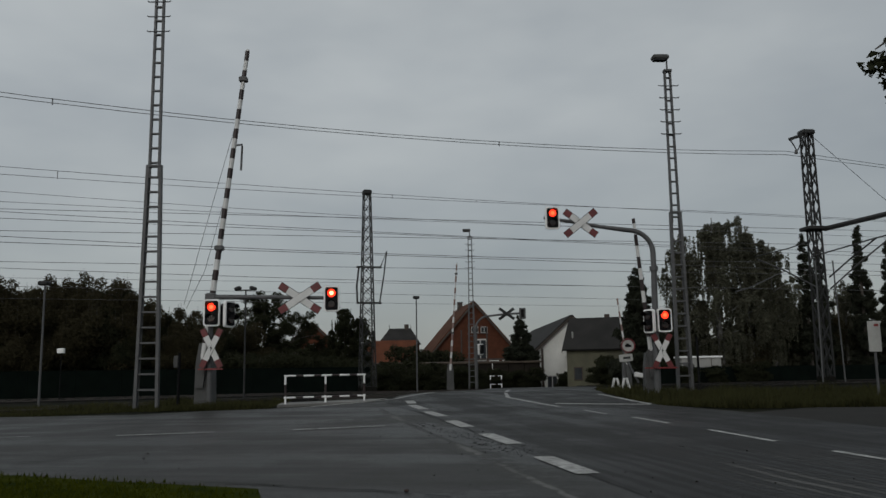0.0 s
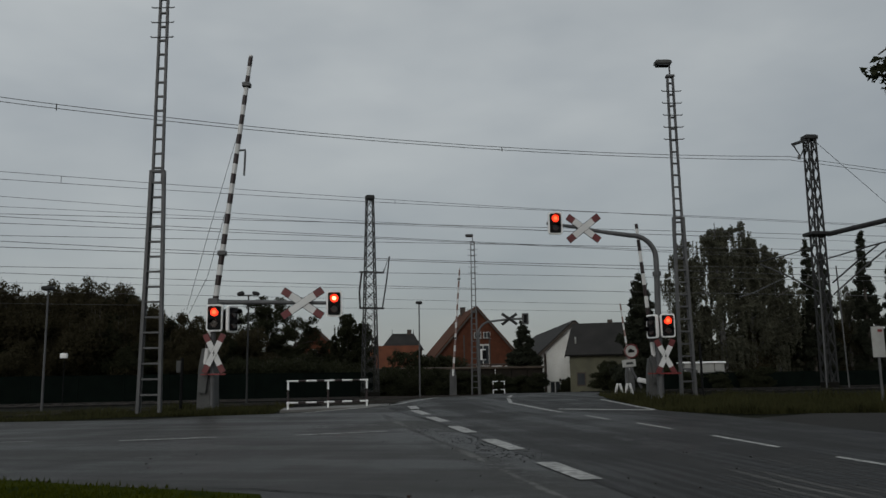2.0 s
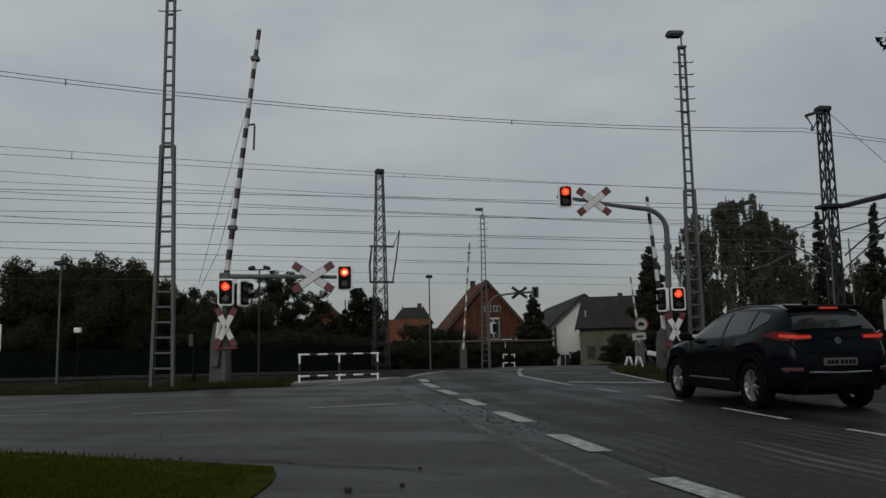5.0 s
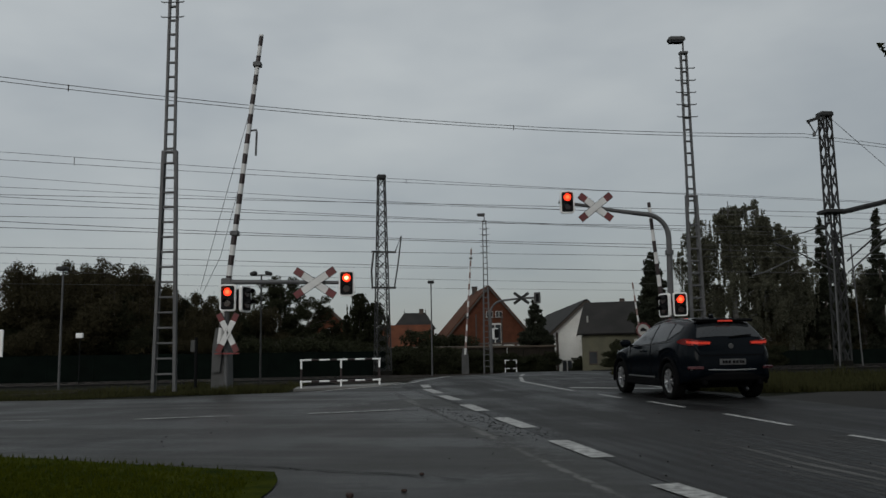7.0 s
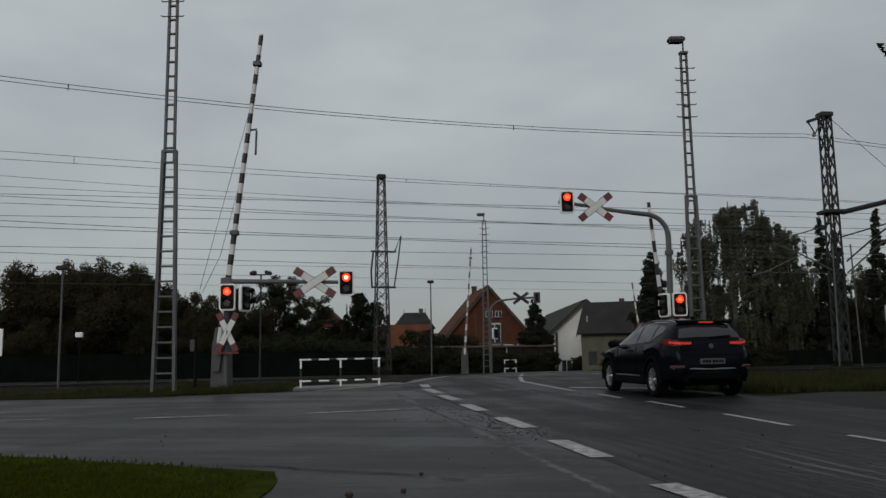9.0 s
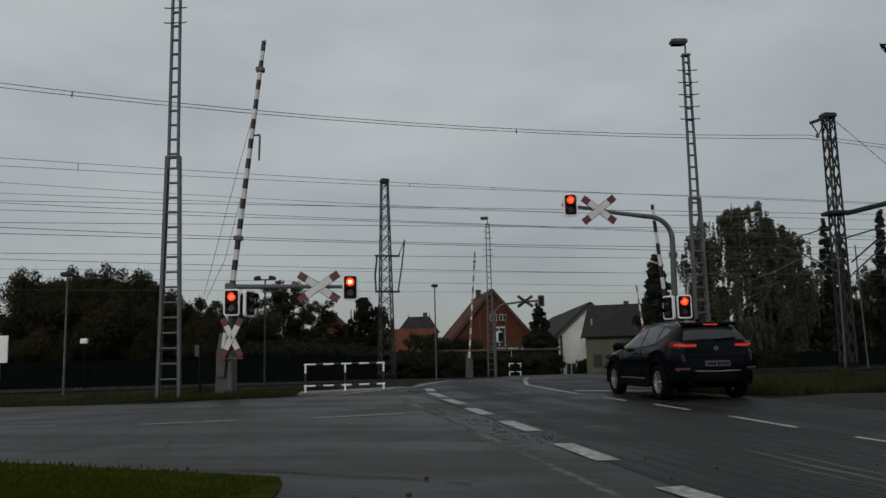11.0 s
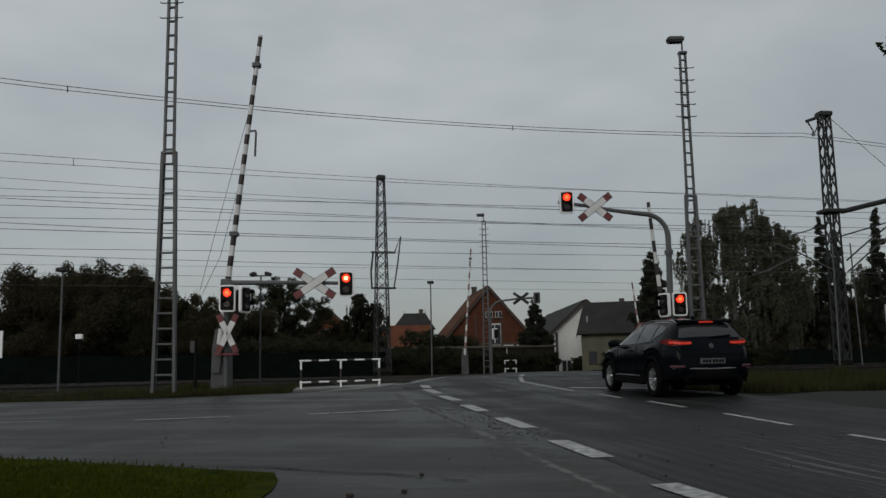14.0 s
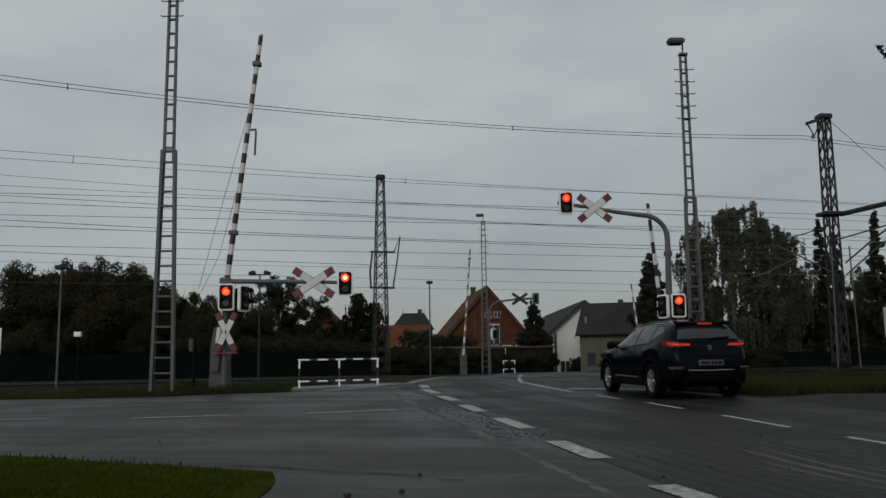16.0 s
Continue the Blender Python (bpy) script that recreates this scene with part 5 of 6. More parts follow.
# roadside tree with a limb hanging over the road
t = broad_tree(61, 9.5, 4.4, "leaf_green", "roadside tree whose leafy limb hangs over the road", n=9000, size=0.14, low=0.55)
t.matrix_basis = pose(8.66, 8.3, ground(8.66, 8.3) - 0.24, 0, 0, 0)
part("limb", Geo().tube([(0, 0, 4.6), (-1.5, 0.3, 5.4), (-3.0, 0.6, 5.3), (-3.6, 0.7, 4.9)], [0.09, 0.06, 0.03, 0.008], 8), M["bark"], t)
vs, fs = leaves([(-3.55, 0.7, 4.72, 0.22, 0.25, 0.14), (-3.4, 0.7, 4.55, 0.16, 0.2, 0.12), (-3.42, 0.7, 4.32, 0.1, 0.14, 0.16), (-3.36, 0.7, 4.1, 0.07, 0.1, 0.14), (-3.2, 0.6, 4.9, 0.3, 0.3, 0.3), (-2.7, 0.5, 5.0, 0.4, 0.35, 0.35), (-2.0, 0.4, 5.2, 0.5, 0.4, 0.4)], 1500, 0.09, 63)
part("foliage", Geo().add(vs, fs), M["leaf_green"], t)

# far woods on the skyline, plus an added ring of trees out of view
g = Geo()
rw = random.Random(7)
cl = []
for k in range(90):
    x = -260 + k * 6 + rw.uniform(-2, 2)
    cl.append((x, 190 + rw.uniform(-15, 15) + abs(x) * 0.1, rw.uniform(0.0, 2.2), 5, 4, rw.uniform(2.0, 4.0)))
# unseen ring at the sides and back, added to keep sky out of reflections
for k in range(70):
    a = radians(100 + k * 5.0 / 1.0 * 0.95 - 25)
    q = 85 + rw.uniform(-8, 8)
    if math.sin(a) * q < 45:
        cl.append((math.cos(a) * q, math.sin(a) * q, rw.uniform(2.0, 5.0), 5, 5, rw.uniform(4.0, 6.5)))
vs, fs = leaves(cl, 34000, 0.9, 71)
tagged(part("far_woods_and_unseen_ring", g.add(vs, fs), M["leaf_green"]), "dark far woods, with an unseen ring added to dim reflections", "woods", kind="stuff")


# ---- verge grass ----
def tufts(name, spots, n, h, mat, label, seed, clump=1.3):
    r = random.Random(seed)
    g = Geo()
    for k in range(n):
        x, y = spots(r)
        a, hh = r.uniform(0, 6.28), h * r.uniform(0.4, 1.2)
        dx, dy = math.cos(a) * 0.018, math.sin(a) * 0.018
        hh *= (0.45 if clump else 1.0) + clump * max(0.0, noise.noise(Vector((x * 0.7, y * 0.7, seed))) + 0.25)
        lx, ly = r.uniform(-0.5, 0.5) * hh, r.uniform(-0.5, 0.5) * hh
        z = ground(x, y) - 0.02
        g.add([(x - dx, y - dy, z), (x + dx, y + dy, z), (x + lx, y + ly, z + hh)], [(0, 1, 2)])
    return tagged(part(name, g, M[mat]), label, "grass", kind="stuff")


def left_verge(r):
    x = r.uniform(-26, -4.6)
    base = 21.6 if x > -8 else 21.2 + (x + 11.5) * 0.18
    return x, base + r.uniform(0.0, 1.0) ** 1.6 * 4.5


def right_verge(r):
    x = r.uniform(5.2, 19)
    base = max(18.6, 20.6 - (x - 5.2) * 1.3) if x < 9 else 18.4
    return x, base + r.uniform(0.0, 1.0) ** 1.5 * 8.0


tufts("verge_grass", left_verge, 26000, 0.16, "blade", "rough wet grass along the side road", 3)
tufts("verge_grass", right_verge, 34000, 0.26, "blade", "rough wet grass by the main road", 4)


def lawn_spot(r):
    f, s = r.random(), r.random() ** 0.6
    ex, ey = -9.0 + f * 7.1, 8.5
    ey = 9.25 - 0.42 * max(0.0, ex + 5.25) if ex > -5.25 else 8.5 + (ex + 9) * 0.2
    return ex + r.uniform(0, 0.25), ey - (0.22 if ex > -2.8 else -0.03) - r.uniform(-0.06, 0.06) - s * 3.2


tufts("lawn_grass", lawn_spot, 40000, 0.075, "lawn_blade", "short wet lawn grass at the corner", 5, 0.0)
for x, y, s in ((-0.85, 6.35, 0.036), (-0.45, 6.55, 0.024), (-0.35, 7.4, 0.022), (-4.2, 8.75, 0.022)):
    g = Geo().box((0, 0, s * 0.4), (s * 1.8, s * 1.2, s), Matrix.Rotation(x, 3, "Z"), s * 0.25)
    ob = part("fallen_leaf", g, M["leaf_clod"])
    ob.matrix_basis = pose(*on(x, y, 0.012))
    tagged(ob, "curled brown leaf lying on wet asphalt", "leaf", "fallen leaves")
g = Geo()
rs = random.Random(9)
for k in range(46):
    x, y = rs.uniform(-4, 6), rs.uniform(7, 15)
    s = rs.uniform(0.006, 0.02)
    g.box(on(x, y, 0.018), (s * 1.6, s, s * 0.6), Matrix.Rotation(rs.uniform(0, 3), 3, "Z"), s * 0.2)
tagged(part("road_debris", g, M["dirt"]), "small dark leaves and stones on the road", "debris", kind="stuff")


# ---- the dark SUV ----
M["car"] = material("dark_teal_car_paint", (0.0022, 0.0036, 0.0056), (0.0016, 0.0028, 0.0044), 1.2, 0.16, 0.0, bump=0.0, fine=200, spec=0.075)
M["car_black"] = material("black_car_plastic", (0.005, 0.005, 0.0055), (0.0035, 0.0035, 0.004), 6.0, 0.75, fine=60, spec=0.03)
M["car_glass"] = material("dark_tinted_car_glass", (0.007, 0.008, 0.009), (0.005, 0.006, 0.007), 1.0, 0.06, bump=0, spec=0.5)
M["rear_glass"] = material("glossy_rear_glass", (0.02, 0.022, 0.024), (0.014, 0.016, 0.018), 1.0, 0.06, bump=0, spec=0.6)
M["chrome"] = material("bright_alloy", (0.45, 0.455, 0.465), (0.3, 0.305, 0.315), 5.0, 0.32, 0.85, bump=0)
M["tyre"] = material("wet_black_rubber", (0.006, 0.006, 0.006), (0.0035, 0.0035, 0.0035), 8.0, 0.8, fine=80, spec=0.04)
M["tail"] = material("red_tail_lamp", (0.16, 0.009, 0.008), (0.09, 0.006, 0.005), 9.0, 0.2, bump=0, glow=0.02)
M["reflector"] = material("dark_red_reflector", (0.05, 0.004, 0.009), (0.03, 0.003, 0.006), 9.0, 0.25, bump=0)
M["tail_hot"] = material("lit_brake_lamp", (0.5, 0.03, 0.015), (0.42, 0.025, 0.012), 9.0, 0.3, bump=0, glow=0.34)
M["plate"] = material("number_plate", (0.075, 0.076, 0.078), (0.055, 0.056, 0.058), 9.0, 0.5, bump=0)
M["head_lamp"] = material("clear_headlamp", (0.5, 0.52, 0.55), (0.3, 0.32, 0.35), 9.0, 0.1, 0.5, bump=0)

AXLE, WHEEL_R, TRACK_W = 1.335, 0.36, 0.80
suv = thing("suv", (0, 0, 0), 0, "dark teal SUV with alloy wheels and red tail lamps", "car")


def curve(rows, y):
    """A smooth line through rows of (y, value), with y falling."""
    pts = sorted(rows)
    if y <= pts[0][0]:
        return pts[0][1]
    if y >= pts[-1][0]:
        return pts[-1][1]
    i = max(k for k in range(len(pts) - 1) if pts[k][0] <= y)

    def slope(k):
        a, b = pts[max(k - 1, 0)], pts[min(k + 1, len(pts) - 1)]
        return (b[1] - a[1]) / (b[0] - a[0])

    (y0, v0), (y1, v1) = pts[i], pts[i + 1]
    d = y1 - y0
    f = (y - y0) / d
    return v0 * (1 + 2 * f) * (1 - f) ** 2 + slope(i) * d * f * (1 - f) ** 2 + v1 * f * f * (3 - 2 * f) + slope(i + 1) * d * f * f * (f - 1)


ROOF = ((2.235, 0.70), (2.15, 0.82), (2.0, 0.92), (1.7, 0.995), (1.3, 1.05), (1.0, 1.10), (0.7, 1.25), (0.4, 1.40), (0.1, 1.515), (-0.2, 1.58), (-0.6, 1.615), (-1.0, 1.615), (-1.5, 1.585), (-1.8, 1.54), (-1.92, 1.48), (-2.0, 1.39), (-2.1, 1.22), (-2.17, 1.09), (-2.21, 0.99), (-2.235, 0.86))
BELT = ((2.235, 0.66), (2.15, 0.77), (2.0, 0.86), (1.7, 0.93), (1.3, 0.985), (1.0, 1.02), (0.4, 1.04), (-0.4, 1.065), (-1.2, 1.105), (-1.7, 1.15), (-2.0, 1.12), (-2.1, 1.08), (-2.17, 1.02), (-2.21, 0.94), (-2.235, 0.83))
BELT_W = ((2.235, 0.43), (2.15, 0.59), (2.0, 0.71), (1.7, 0.815), (1.0, 0.86), (0.0, 0.87), (-1.0, 0.87), (-1.6, 0.84), (-2.0, 0.775), (-2.1, 0.735), (-2.2, 0.68), (-2.235, 0.62))
TOP_W = ((2.235, 0.45), (2.0, 0.66), (1.3, 0.72), (1.0, 0.72), (0.7, 0.69), (0.3, 0.645), (-0.2, 0.615), (-1.0, 0.60), (-1.7, 0.57), (-1.9, 0.56), (-2.0, 0.59), (-2.1, 0.635), (-2.2, 0.63), (-2.235, 0.57))
TOP_D = ((2.235, 0.02), (1.0, 0.03), (0.3, 0.06), (-0.2, 0.085), (-1.5, 0.08), (-1.85, 0.05), (-2.235, 0.015))
WIDE = ((2.235, 0.48), (2.17, 0.62), (2.03, 0.76), (1.75, 0.865), (1.335, 0.915), (0.8, 0.912), (0.0, 0.908), (-0.8, 0.915), (-1.335, 0.918), (-1.8, 0.885), (-2.05, 0.825), (-2.17, 0.76), (-2.235, 0.67))
UNDER = ((2.235, 0.46), (2.17, 0.38), (2.03, 0.32), (1.75, 0.28), (1.335, 0.26), (0.0, 0.24), (-1.0, 0.26), (-1.6, 0.30), (-2.0, 0.36), (-2.17, 0.42), (-2.235, 0.5))


def cabin_side(y, f):
    """Half width and height at y, from the belt line (f = 0) to the roof's edge (f = 1)."""
    z0, z1 = curve(BELT, y), curve(ROOF, y) - curve(TOP_D, y)
    w0, w1 = curve(BELT_W, y), curve(TOP_W, y)
    return w0 + (w1 - w0) * f + 0.02 * math.sin(math.pi * f), z0 + (max(z1, z0 + 0.01) - z0) * f


def crown_z(y, g):
    """Height of the roof, bonnet or tailgate at y; g: 0 in the middle, 1 at the roof's edge."""
    d = curve(TOP_D, y)
    return curve(ROOF, y) - d + d * (1 - g * g)


ys = sorted({*[k * 0.09 - 1.98 for k in range(45)], *[e * AXLE + d for e in (-1, 1) for d in (-0.43, -0.425, -0.39, -0.33, -0.25, -0.13, 0, 0.13, 0.25, 0.33, 0.39, 0.425, 0.43)], -2.235, -2.22, -2.2, -2.17, -2.13, -2.09, -2.04, 2.05, 2.1, 2.15, 2.19, 2.22, 2.235})
rings = []
for y in ys:
    zb, zt, w, bw = curve(UNDER, y), curve(BELT, y), curve(WIDE, y), curve(BELT_W, y)
    arch = zb
    for e in (-1, 1):
        d = abs(y - e * AXLE)
        if d < 0.428:
            arch = max(arch, WHEEL_R + math.sqrt(max(0.0, 0.43 ** 2 - d * d)) - 0.005)
    arch = min(arch, zt - 0.16)
    a = arch + 0.04
    half = [(0, zb), (0.58 if w > 0.62 else w - 0.06, zb), (0.6 if w > 0.64 else w - 0.04, max(zb, arch - 0.001)), (w - 0.03, arch), (w - 0.004, a)]
    half += [(w - 0.014 * math.sin(math.pi * min(1.0, f / 0.62)) - (w - bw) * max(0.0, (f - 0.62) / 0.38) ** 1.4, a + (zt - a) * f) for f in (0.2, 0.4, 0.62, 0.7, 0.8, 0.9)]
    half += [cabin_side(y, f) for f in (0.0, 0.06, 0.3, 0.6, 0.9, 1.0)]
    half += [(curve(TOP_W, y) * g, crown_z(y, g)) for g in (0.9, 0.75, 0.5, 0.25)] + [(0, crown_z(y, 0))]
    rings.append([(x, y, z) for x, z in half + [(-x, z) for x, z in half[-2:0:-1]]])
n = len(rings[0])
body = Geo().add([p for r in rings for p in r], [(i * n + k, (i + 1) * n + k, (i + 1) * n + (k + 1) % n, i * n + (k + 1) % n) for i in range(len(rings) - 1) for k in range(n)] + [tuple(range(n)), tuple((len(rings) - 1) * n + k for k in range(n - 1, -1, -1))])
part("body", body, M["car"], suv, "dark teal painted body with high shoulders", smooth=True)


def shell(name, rows, lift, mat, label="", host=None):
    """A curved plate through rows of points, lifted off the body, with a closed rim."""
    g, m, q = Geo(), len(rows), len(rows[0])
    up = Vector(lift)
    vs = [Vector(p) + up for r in rows for p in r] + [Vector(p) - up * 0.6 for r in rows for p in r]
    fs = [(i * q + k, i * q + k + 1, (i + 1) * q + k + 1, (i + 1) * q + k) for i in range(m - 1) for k in range(q - 1)]
    rim = [k for k in range(q)] + [i * q + q - 1 for i in range(1, m)] + [(m - 1) * q + k for k in range(q - 2, -1, -1)] + [i * q for i in range(m - 2, 0, -1)]
    fs += [(a, b, b + m * q, a + m * q) for a, b in zip(rim, rim[1:] + rim[:1])]
    return part(name, g.add(vs, fs), mat, host or suv, label, smooth=False)


def side_glass(e, y0, y1, low0, low1, top0, top1, label):
    rows = []
    for k in range(13):
        y, s = y0 + (y1 - y0) * k / 12, k / 12
        lo, hi = low0 + (low1 - low0) * s, top0 + (top1 - top0) * s
        row = []
        for i in range(6):
            x, z = cabin_side(y, lo + (hi - lo) * i / 5)
            row.append((e * x, y, z))
        rows.append(row)
    return shell("side_window", rows, (e * 0.009, 0, 0.002), M["car_glass"], label)


for e in (-1, 1):
    side_glass(e, 0.80, -0.40, 0.1, 0.07, 0.62, 0.93, "dark tinted front side window")
    side_glass(e, -0.47, -1.2, 0.07, 0.1, 0.93, 0.92, "dark tinted rear side window")
    side_glass(e, -1.25, -1.62, 0.12, 0.5, 0.92, 0.78, "dark tinted quarter window")
    pts = [cabin_side(y, 0.03) + (y,) for y in (0.85, 0.4, 0.0, -0.4, -0.8, -1.2, -1.45)]
    part("window_trim", Geo().tube([(e * (x + 0.004), y, z) for x, z, y in pts], 0.009, 6), M["galv"], suv)
    part("roof_rail", Geo().tube([(e * (curve(TOP_W, y) - 0.05), y, crown_z(y, 0.9) + dz) for y, dz in ((0.05, -0.005), (-0.1, 0.03), (-0.7, 0.035), (-1.3, 0.035), (-1.6, 0.025), (-1.72, -0.005))], 0.018, 8), M["galv"], suv, "silver roof rail")
    m = part("wing_mirror", Geo().box((e * 1.0, 0.70, 1.12), (0.23, 0.13, 0.16), Matrix.Rotation(radians(e * 10), 3, "Z"), 0.05), M["car"], suv)
    part("mirror_stalk", Geo().bar((e * 0.83, 0.72, 1.06), (e * 0.95, 0.70, 1.08), 0.06, 0.05), M["car_black"], m)
    for y in (-0.05, -0.98):
        part("door_handle", Geo().box((e * 0.925, y, 0.955), (0.035, 0.2, 0.04), None, 0.012), M["car"], suv)
    for pts in (((0.72, 0.36, 0.902), (0.72, 0.7, 0.909), (0.74, 0.93, 0.895), (0.78, 1.03, 0.868)), ((-0.43, 0.36, 0.902), (-0.43, 0.75, 0.909), (-0.43, 0.95, 0.895), (-0.43, 1.07, 0.872)), ((-0.93, 0.45, 0.908), (-0.98, 0.75, 0.914), (-1.15, 0.95, 0.902), (-1.24, 1.1, 0.868))):
        part("door_seam", Geo().tube([(e * x, y, z) for y, z, x in pts], 0.007, 5), M["car_black"], suv)
    sill = part("sill_cladding", Geo().box((e * 0.885, 0.0, 0.32), (0.1, 1.85, 0.17), None, 0.03), M["car_black"], suv, "black plastic sill")
    part("bright_strip", Geo().box((e * 0.928, 0.02, 0.42), (0.025, 1.45, 0.03), None, 0.008), M["galv"], sill)
    for ax in (-AXLE, AXLE):
        pts = [(e * 0.904, ax + 0.445 * math.cos(radians(a)), WHEEL_R + 0.445 * math.sin(radians(a))) for a in range(-12, 193, 10)]
        part("arch_cladding", Geo().tube(pts, 0.03, 6), M["car_black"], suv, "black wheel arch cladding")
    rim_line = ((0.85, -1.70, 1.11, 1.13), (0.835, -1.86, 1.075, 1.165), (0.795, -2.02, 1.05, 1.175), (0.74, -2.115, 1.04, 1.165), (0.62, -2.175, 1.04, 1.14), (0.40, -2.195, 1.06, 1.12))
    tail = shell("tail_lamp", [[(e * x, y, z0 + (z1 - z0) * k / 3) for k in range(4)] for x, y, z0, z1 in rim_line], (e * 0.012, -0.012, 0), M["tail"], "slim red tail lamp")
    shell("lamp_strip", [[(e * (x + 0.006), y - 0.006, (z0 + z1) / 2 + h) for h in (-0.022, 0.022)] for x, y, z0, z1 in rim_line[2:]], (e * 0.014, -0.014, 0), M["tail_hot"], "glowing brake lamp strip", tail)
    part("reflector", Geo().box((e * 0.72, -2.2, 0.625), (0.3, 0.03, 0.06), Matrix.Rotation(radians(e * 28), 3, "Z"), 0.012), M["reflector"], suv, "dark red bumper reflector")
    part("headlamp", Geo().slab([(e * 0.57, 2.15, 0.75), (e * 0.74, 2.02, 0.80), (e * 0.845, 1.74, 0.89), (e * 0.82, 1.74, 0.95), (e * 0.71, 2.03, 0.89), (e * 0.55, 2.16, 0.83)][:: (1 if e > 0 else -1)], -0.03), M["head_lamp"], suv, "clear headlamp")
    part("exhaust", Geo().tube([(e * 0.55, -2.1, 0.36), (e * 0.55, -2.24, 0.35)], 0.04, 10), M["car_black"], suv)
# rear window, spoiler, bumper, plate


def glazing(name, y0, y1, g0, g1, lift, mat, label):
    rows = []
    for k in range(9):
        y, w = y0 + (y1 - y0) * k / 8, g0 + (g1 - g0) * k / 8
        rows.append([(curve(TOP_W, y) * w * i / 5, y, crown_z(y, abs(w * i / 5))) for i in range(-5, 6)])
    return shell(name, rows, lift, mat, label)


glazing("rear_window", -2.105, -1.93, 1.0, 0.96, (0, -0.012, 0.006), M["rear_glass"], "dark rear window reflecting the sky")
glazing("windscreen", 0.97, 0.02, 0.96, 0.93, (0, 0.006, 0.01), M["car_glass"], "dark windscreen")
part("wiper", Geo().bar((0.02, -2.14, 1.2), (0.46, -2.11, 1.235), 0.03, 0.03), M["car_black"], suv)
sp = part("spoiler", Geo().add([(x * w, y, z) for y, z, w in ((-1.72, 1.57, 0.55), (-1.97, 1.555, 0.57), (-2.03, 1.53, 0.57), (-2.0, 1.485, 0.56), (-1.88, 1.49, 0.55)) for x in (-1.0, -0.5, 0.0, 0.5, 1.0)], [(i * 5 + k, i * 5 + k + 1, ((i + 1) % 5) * 5 + k + 1, ((i + 1) % 5) * 5 + k) for i in range(5) for k in range(4)] + [(0, 5, 10, 15, 20), (24, 19, 14, 9, 4)]), M["car_black"], suv, "black roof spoiler")
part("high_brake_lamp", Geo().box((0, -2.028, 1.508), (0.3, 0.02, 0.03), None, 0.005), M["tail_hot"], sp)
bump = part("rear_bumper", Geo().add([(x * w, y - 0.05 * abs(x) ** 3 * -2.2, z) for y, z, w in ((-2.15, 0.34, 0.72), (-2.235, 0.4, 0.76), (-2.255, 0.5, 0.78), (-2.235, 0.56, 0.78), (-2.1, 0.56, 0.78), (-2.1, 0.34, 0.72)) for x in (-1.0, -0.8, -0.5, 0.0, 0.5, 0.8, 1.0)], [(i * 7 + k, i * 7 + k + 1, ((i + 1) % 6) * 7 + k + 1, ((i + 1) % 6) * 7 + k) for i in range(6) for k in range(6)]), M["car_black"], suv, "black lower rear bumper")
part("skid_strip", Geo().tube([(x * 0.8, -2.25 + 0.12 * abs(x) ** 3, 0.575 + 0.02 * abs(x)) for x in (-1.0, -0.85, -0.6, -0.3, 0.0, 0.3, 0.6, 0.85, 1.0)], 0.014, 6), M["chrome"], bump)
part("front_bumper", Geo().box((0, 2.08, 0.4), (1.3, 0.26, 0.2), None, 0.06), M["car_black"], suv)
part("grille", Geo().box((0, 2.225, 0.62), (0.8, 0.05, 0.2), None, 0.02), M["chrome"], suv)
pl = part("number_plate", Geo().box((0, -2.245, 0.73), (0.52, 0.02, 0.11), None, 0.004), M["plate"], suv, "pale number plate with dark bars")
for x, w in ((-0.19, 0.04), (-0.13, 0.05), (-0.065, 0.045), (0.02, 0.05), (0.085, 0.045), (0.15, 0.04), (0.205, 0.04)):
    part("plate_bar", Geo().box((x, -2.258, 0.73), (w, 0.006, 0.055)), M["car_black"], pl)
part("emblem", Geo().tube([(0, -2.2, 1.03), (0, -2.225, 1.025)], [0.05, 0.045], 16), M["galv"], suv, "plain bright oval emblem")
part("tailgate_seam", Geo().bar((-0.64, -2.237, 0.86), (0.64, -2.237, 0.86), 0.012, 0.02), M["car_black"], suv)
part("aerial", Geo().box((0, -1.45, 1.62), (0.05, 0.16, 0.09), None, 0.02), M["car"], suv)
part("underbody", Geo().box((0, 0, 0.32), (1.1, 3.8, 0.16), None, 0.03), M["car_black"], suv)


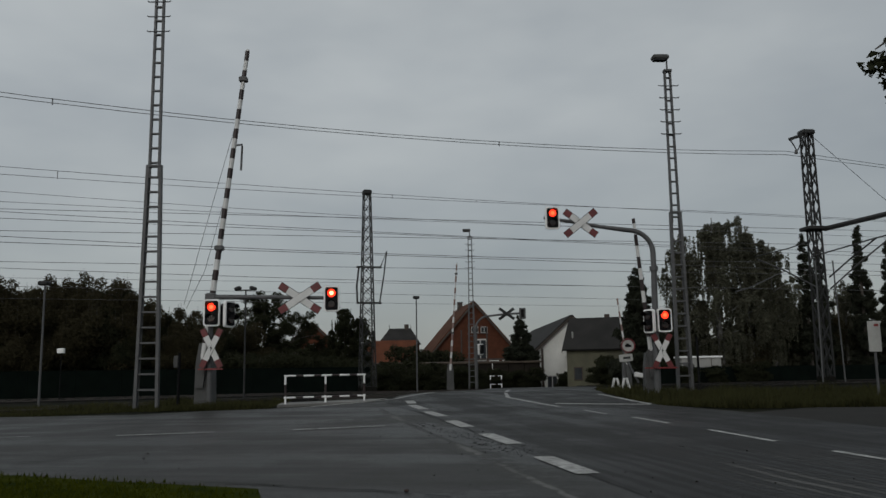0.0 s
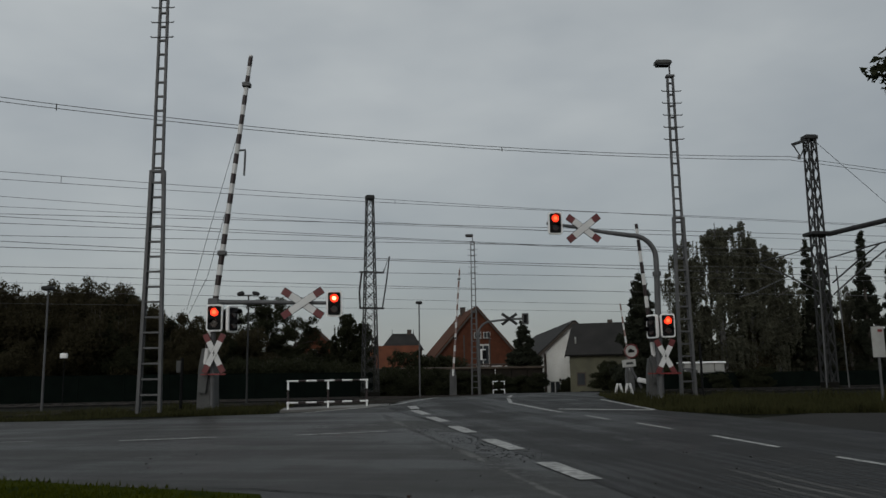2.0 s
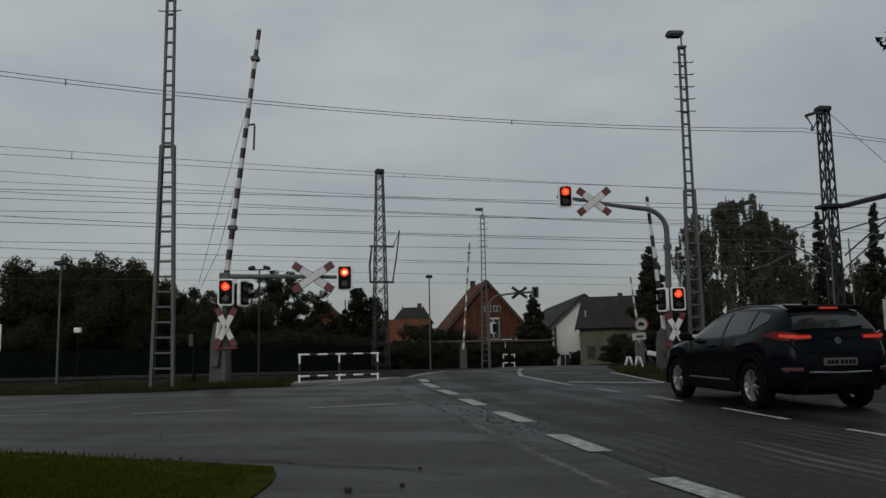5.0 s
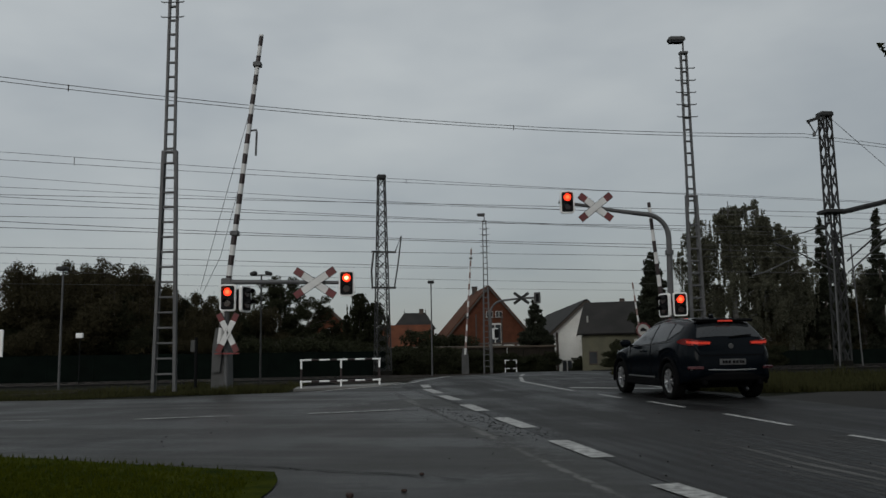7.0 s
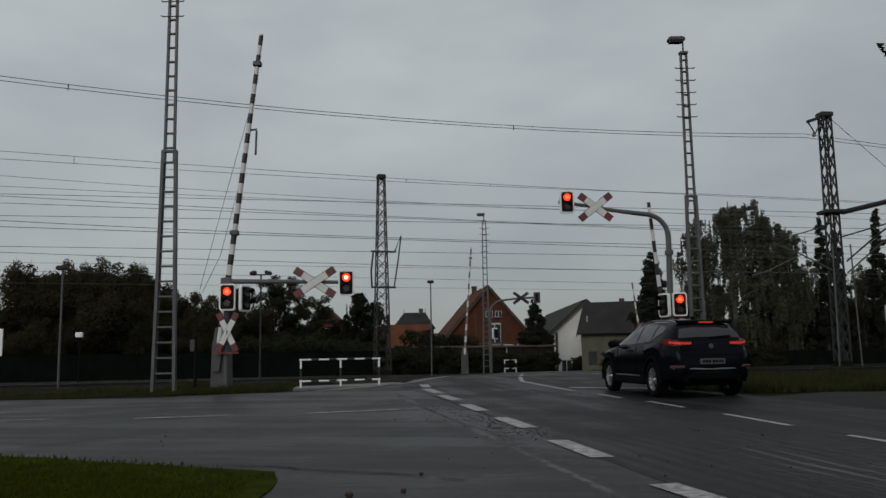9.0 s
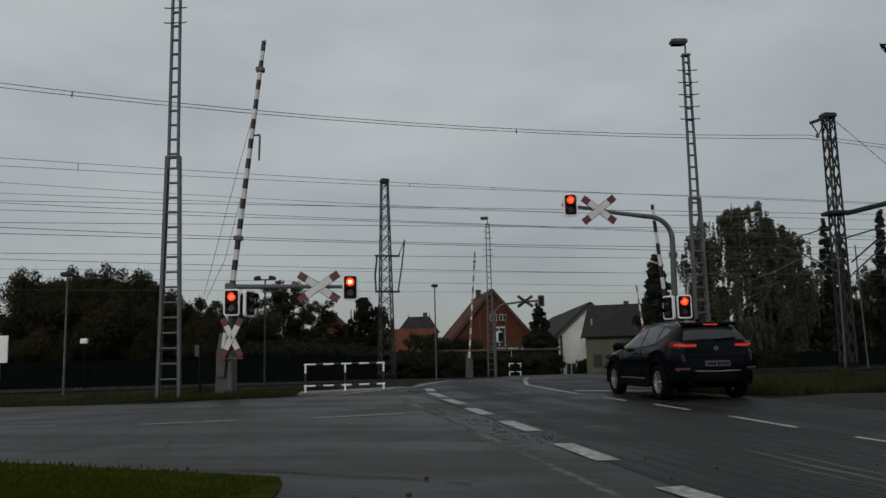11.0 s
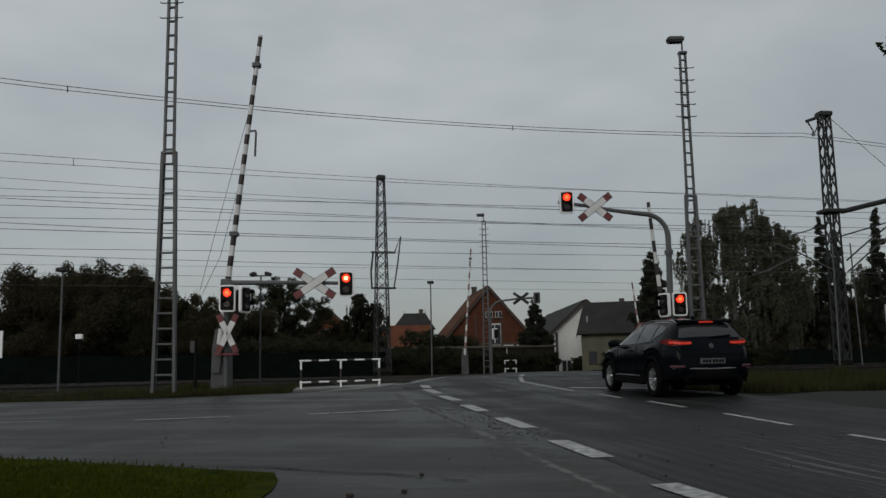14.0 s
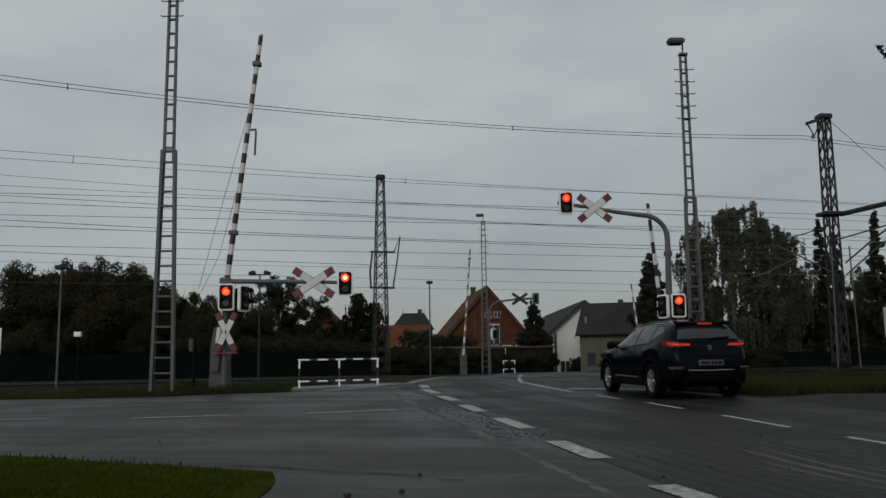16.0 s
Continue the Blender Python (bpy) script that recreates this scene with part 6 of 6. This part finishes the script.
wheels = []
for sx in (-1, 1):
    for ax in (-AXLE, AXLE):
        wh = new("wheel")
        wh.parent = suv
        wh.location = (sx * TRACK_W, ax, WHEEL_R)
        wheels.append((wh, sx, ax))
        g = Geo()
        prof = [(0.235, -0.09), (0.25, -0.112), (0.33, -0.115), (0.352, -0.1), (0.36, -0.06), (0.36, 0.06), (0.352, 0.1), (0.33, 0.115), (0.25, 0.112), (0.235, 0.09)]
        n, q = 40, len(prof)
        vs = [(x, r * math.cos(2 * math.pi * k / n), r * math.sin(2 * math.pi * k / n)) for k in range(n) for r, x in prof]
        g.add(vs, [(k * q + i, k * q + (i + 1) % q, ((k + 1) % n) * q + (i + 1) % q, ((k + 1) % n) * q + i) for k in range(n) for i in range(q)])
        part("tyre", g, M["tyre"], wh, "wet black tyre", smooth=True)
        g = Geo()
        prof = [(0.236, -0.088), (0.24, 0.0), (0.236, 0.088), (0.222, 0.09), (0.215, 0.0), (0.222, -0.09)]
        q = len(prof)
        vs = [(x, r * math.cos(2 * math.pi * k / n), r * math.sin(2 * math.pi * k / n)) for k in range(n) for r, x in prof]
        g.add(vs, [(k * q + i, k * q + (i + 1) % q, ((k + 1) % n) * q + (i + 1) % q, ((k + 1) % n) * q + i) for k in range(n) for i in range(q)])
        part("rim", g, M["chrome"], wh, "bright alloy rim", smooth=True)
        part("brake_disc", Geo().tube([(sx * 0.0, 0, 0), (sx * 0.02, 0, 0)], 0.19, 24), M["car_black"], wh)
        part("hub", Geo().tube([(sx * 0.04, 0, 0), (sx * 0.085, 0, 0)], [0.055, 0.04], 14), M["chrome"], wh)
        for k in range(5):
            g = Geo()
            for d in (-0.2, 0.2):
                a = 2 * math.pi * k / 5
                mid_a, end_a = a + d * 0.9, a + d * 1.45
                for (r0, a0), (r1, a1) in (((0.035, a + d * 0.6), (0.14, mid_a)), ((0.135, mid_a), (0.228, end_a))):
                    g.bar((sx * 0.075, r0 * math.cos(a0), r0 * math.sin(a0)), (sx * 0.088, r1 * math.cos(a1), r1 * math.sin(a1)), 0.026, 0.03, (1, 0, 0))
            part("spoke", g, M["chrome"], wh)

# ---- what moves ----
DRIVE = [  # seconds, x, y of the car's middle, heading
    (0.0, 8.1, 1.2, 11.5), (1.0, 7.3, 4.9, 11.0), (2.0, 6.6, 8.0, 10.5), (2.5, 6.3, 9.2, 10.0), (3.0, 6.0, 10.3, 9.4), (3.5, 5.76, 11.2, 8.8), (4.0, 5.52, 12.1, 8.6), (4.5, 5.3, 13.1, 8.7),
    (5.5, 5.03, 15.1, 8.7), (6.3, 4.86, 16.6, 8.6), (7.0, 4.82, 17.8, 8.8), (7.5, 4.74, 18.3, 8.8), (8.0, 4.71, 18.55, 8.8), (9.0, 4.70, 18.6, 8.8), (16.0, 4.70, 18.6, 8.8)]


def motions():
    rows, rolls, rolled, last = [], [], 0.0, None
    fine = []
    for a, b in zip(DRIVE, DRIVE[1:]):
        k = max(1, int(math.dist(a[1:3], b[1:3]) / 0.45))
        fine += [tuple(p + (q - p) * i / k for p, q in zip(a, b)) for i in range(k)]
    fine.append(DRIVE[-1])
    for t, x, y, a in fine:
        c, s = math.cos(radians(a)), math.sin(radians(a))
        zf, zr = ground(x - s * AXLE, y + c * AXLE) + 0.012, ground(x + s * AXLE, y - c * AXLE) + 0.012
        rows.append((t, pose(x, y, (zf + zr) / 2, math.degrees(math.atan2(zf - zr, 2 * AXLE)), 0, a)))
        if last:
            rolled += math.dist(last, (x, y))
        last = (x, y)
        rolls.append((t, -math.degrees(rolled / WHEEL_R)))
    walk(suv, rows)
    for wh, sx, ax in wheels:
        walk(wh, [(t, pose(sx * TRACK_W, ax, WHEEL_R, r, 0, 0)) for t, r in rolls])


motions()
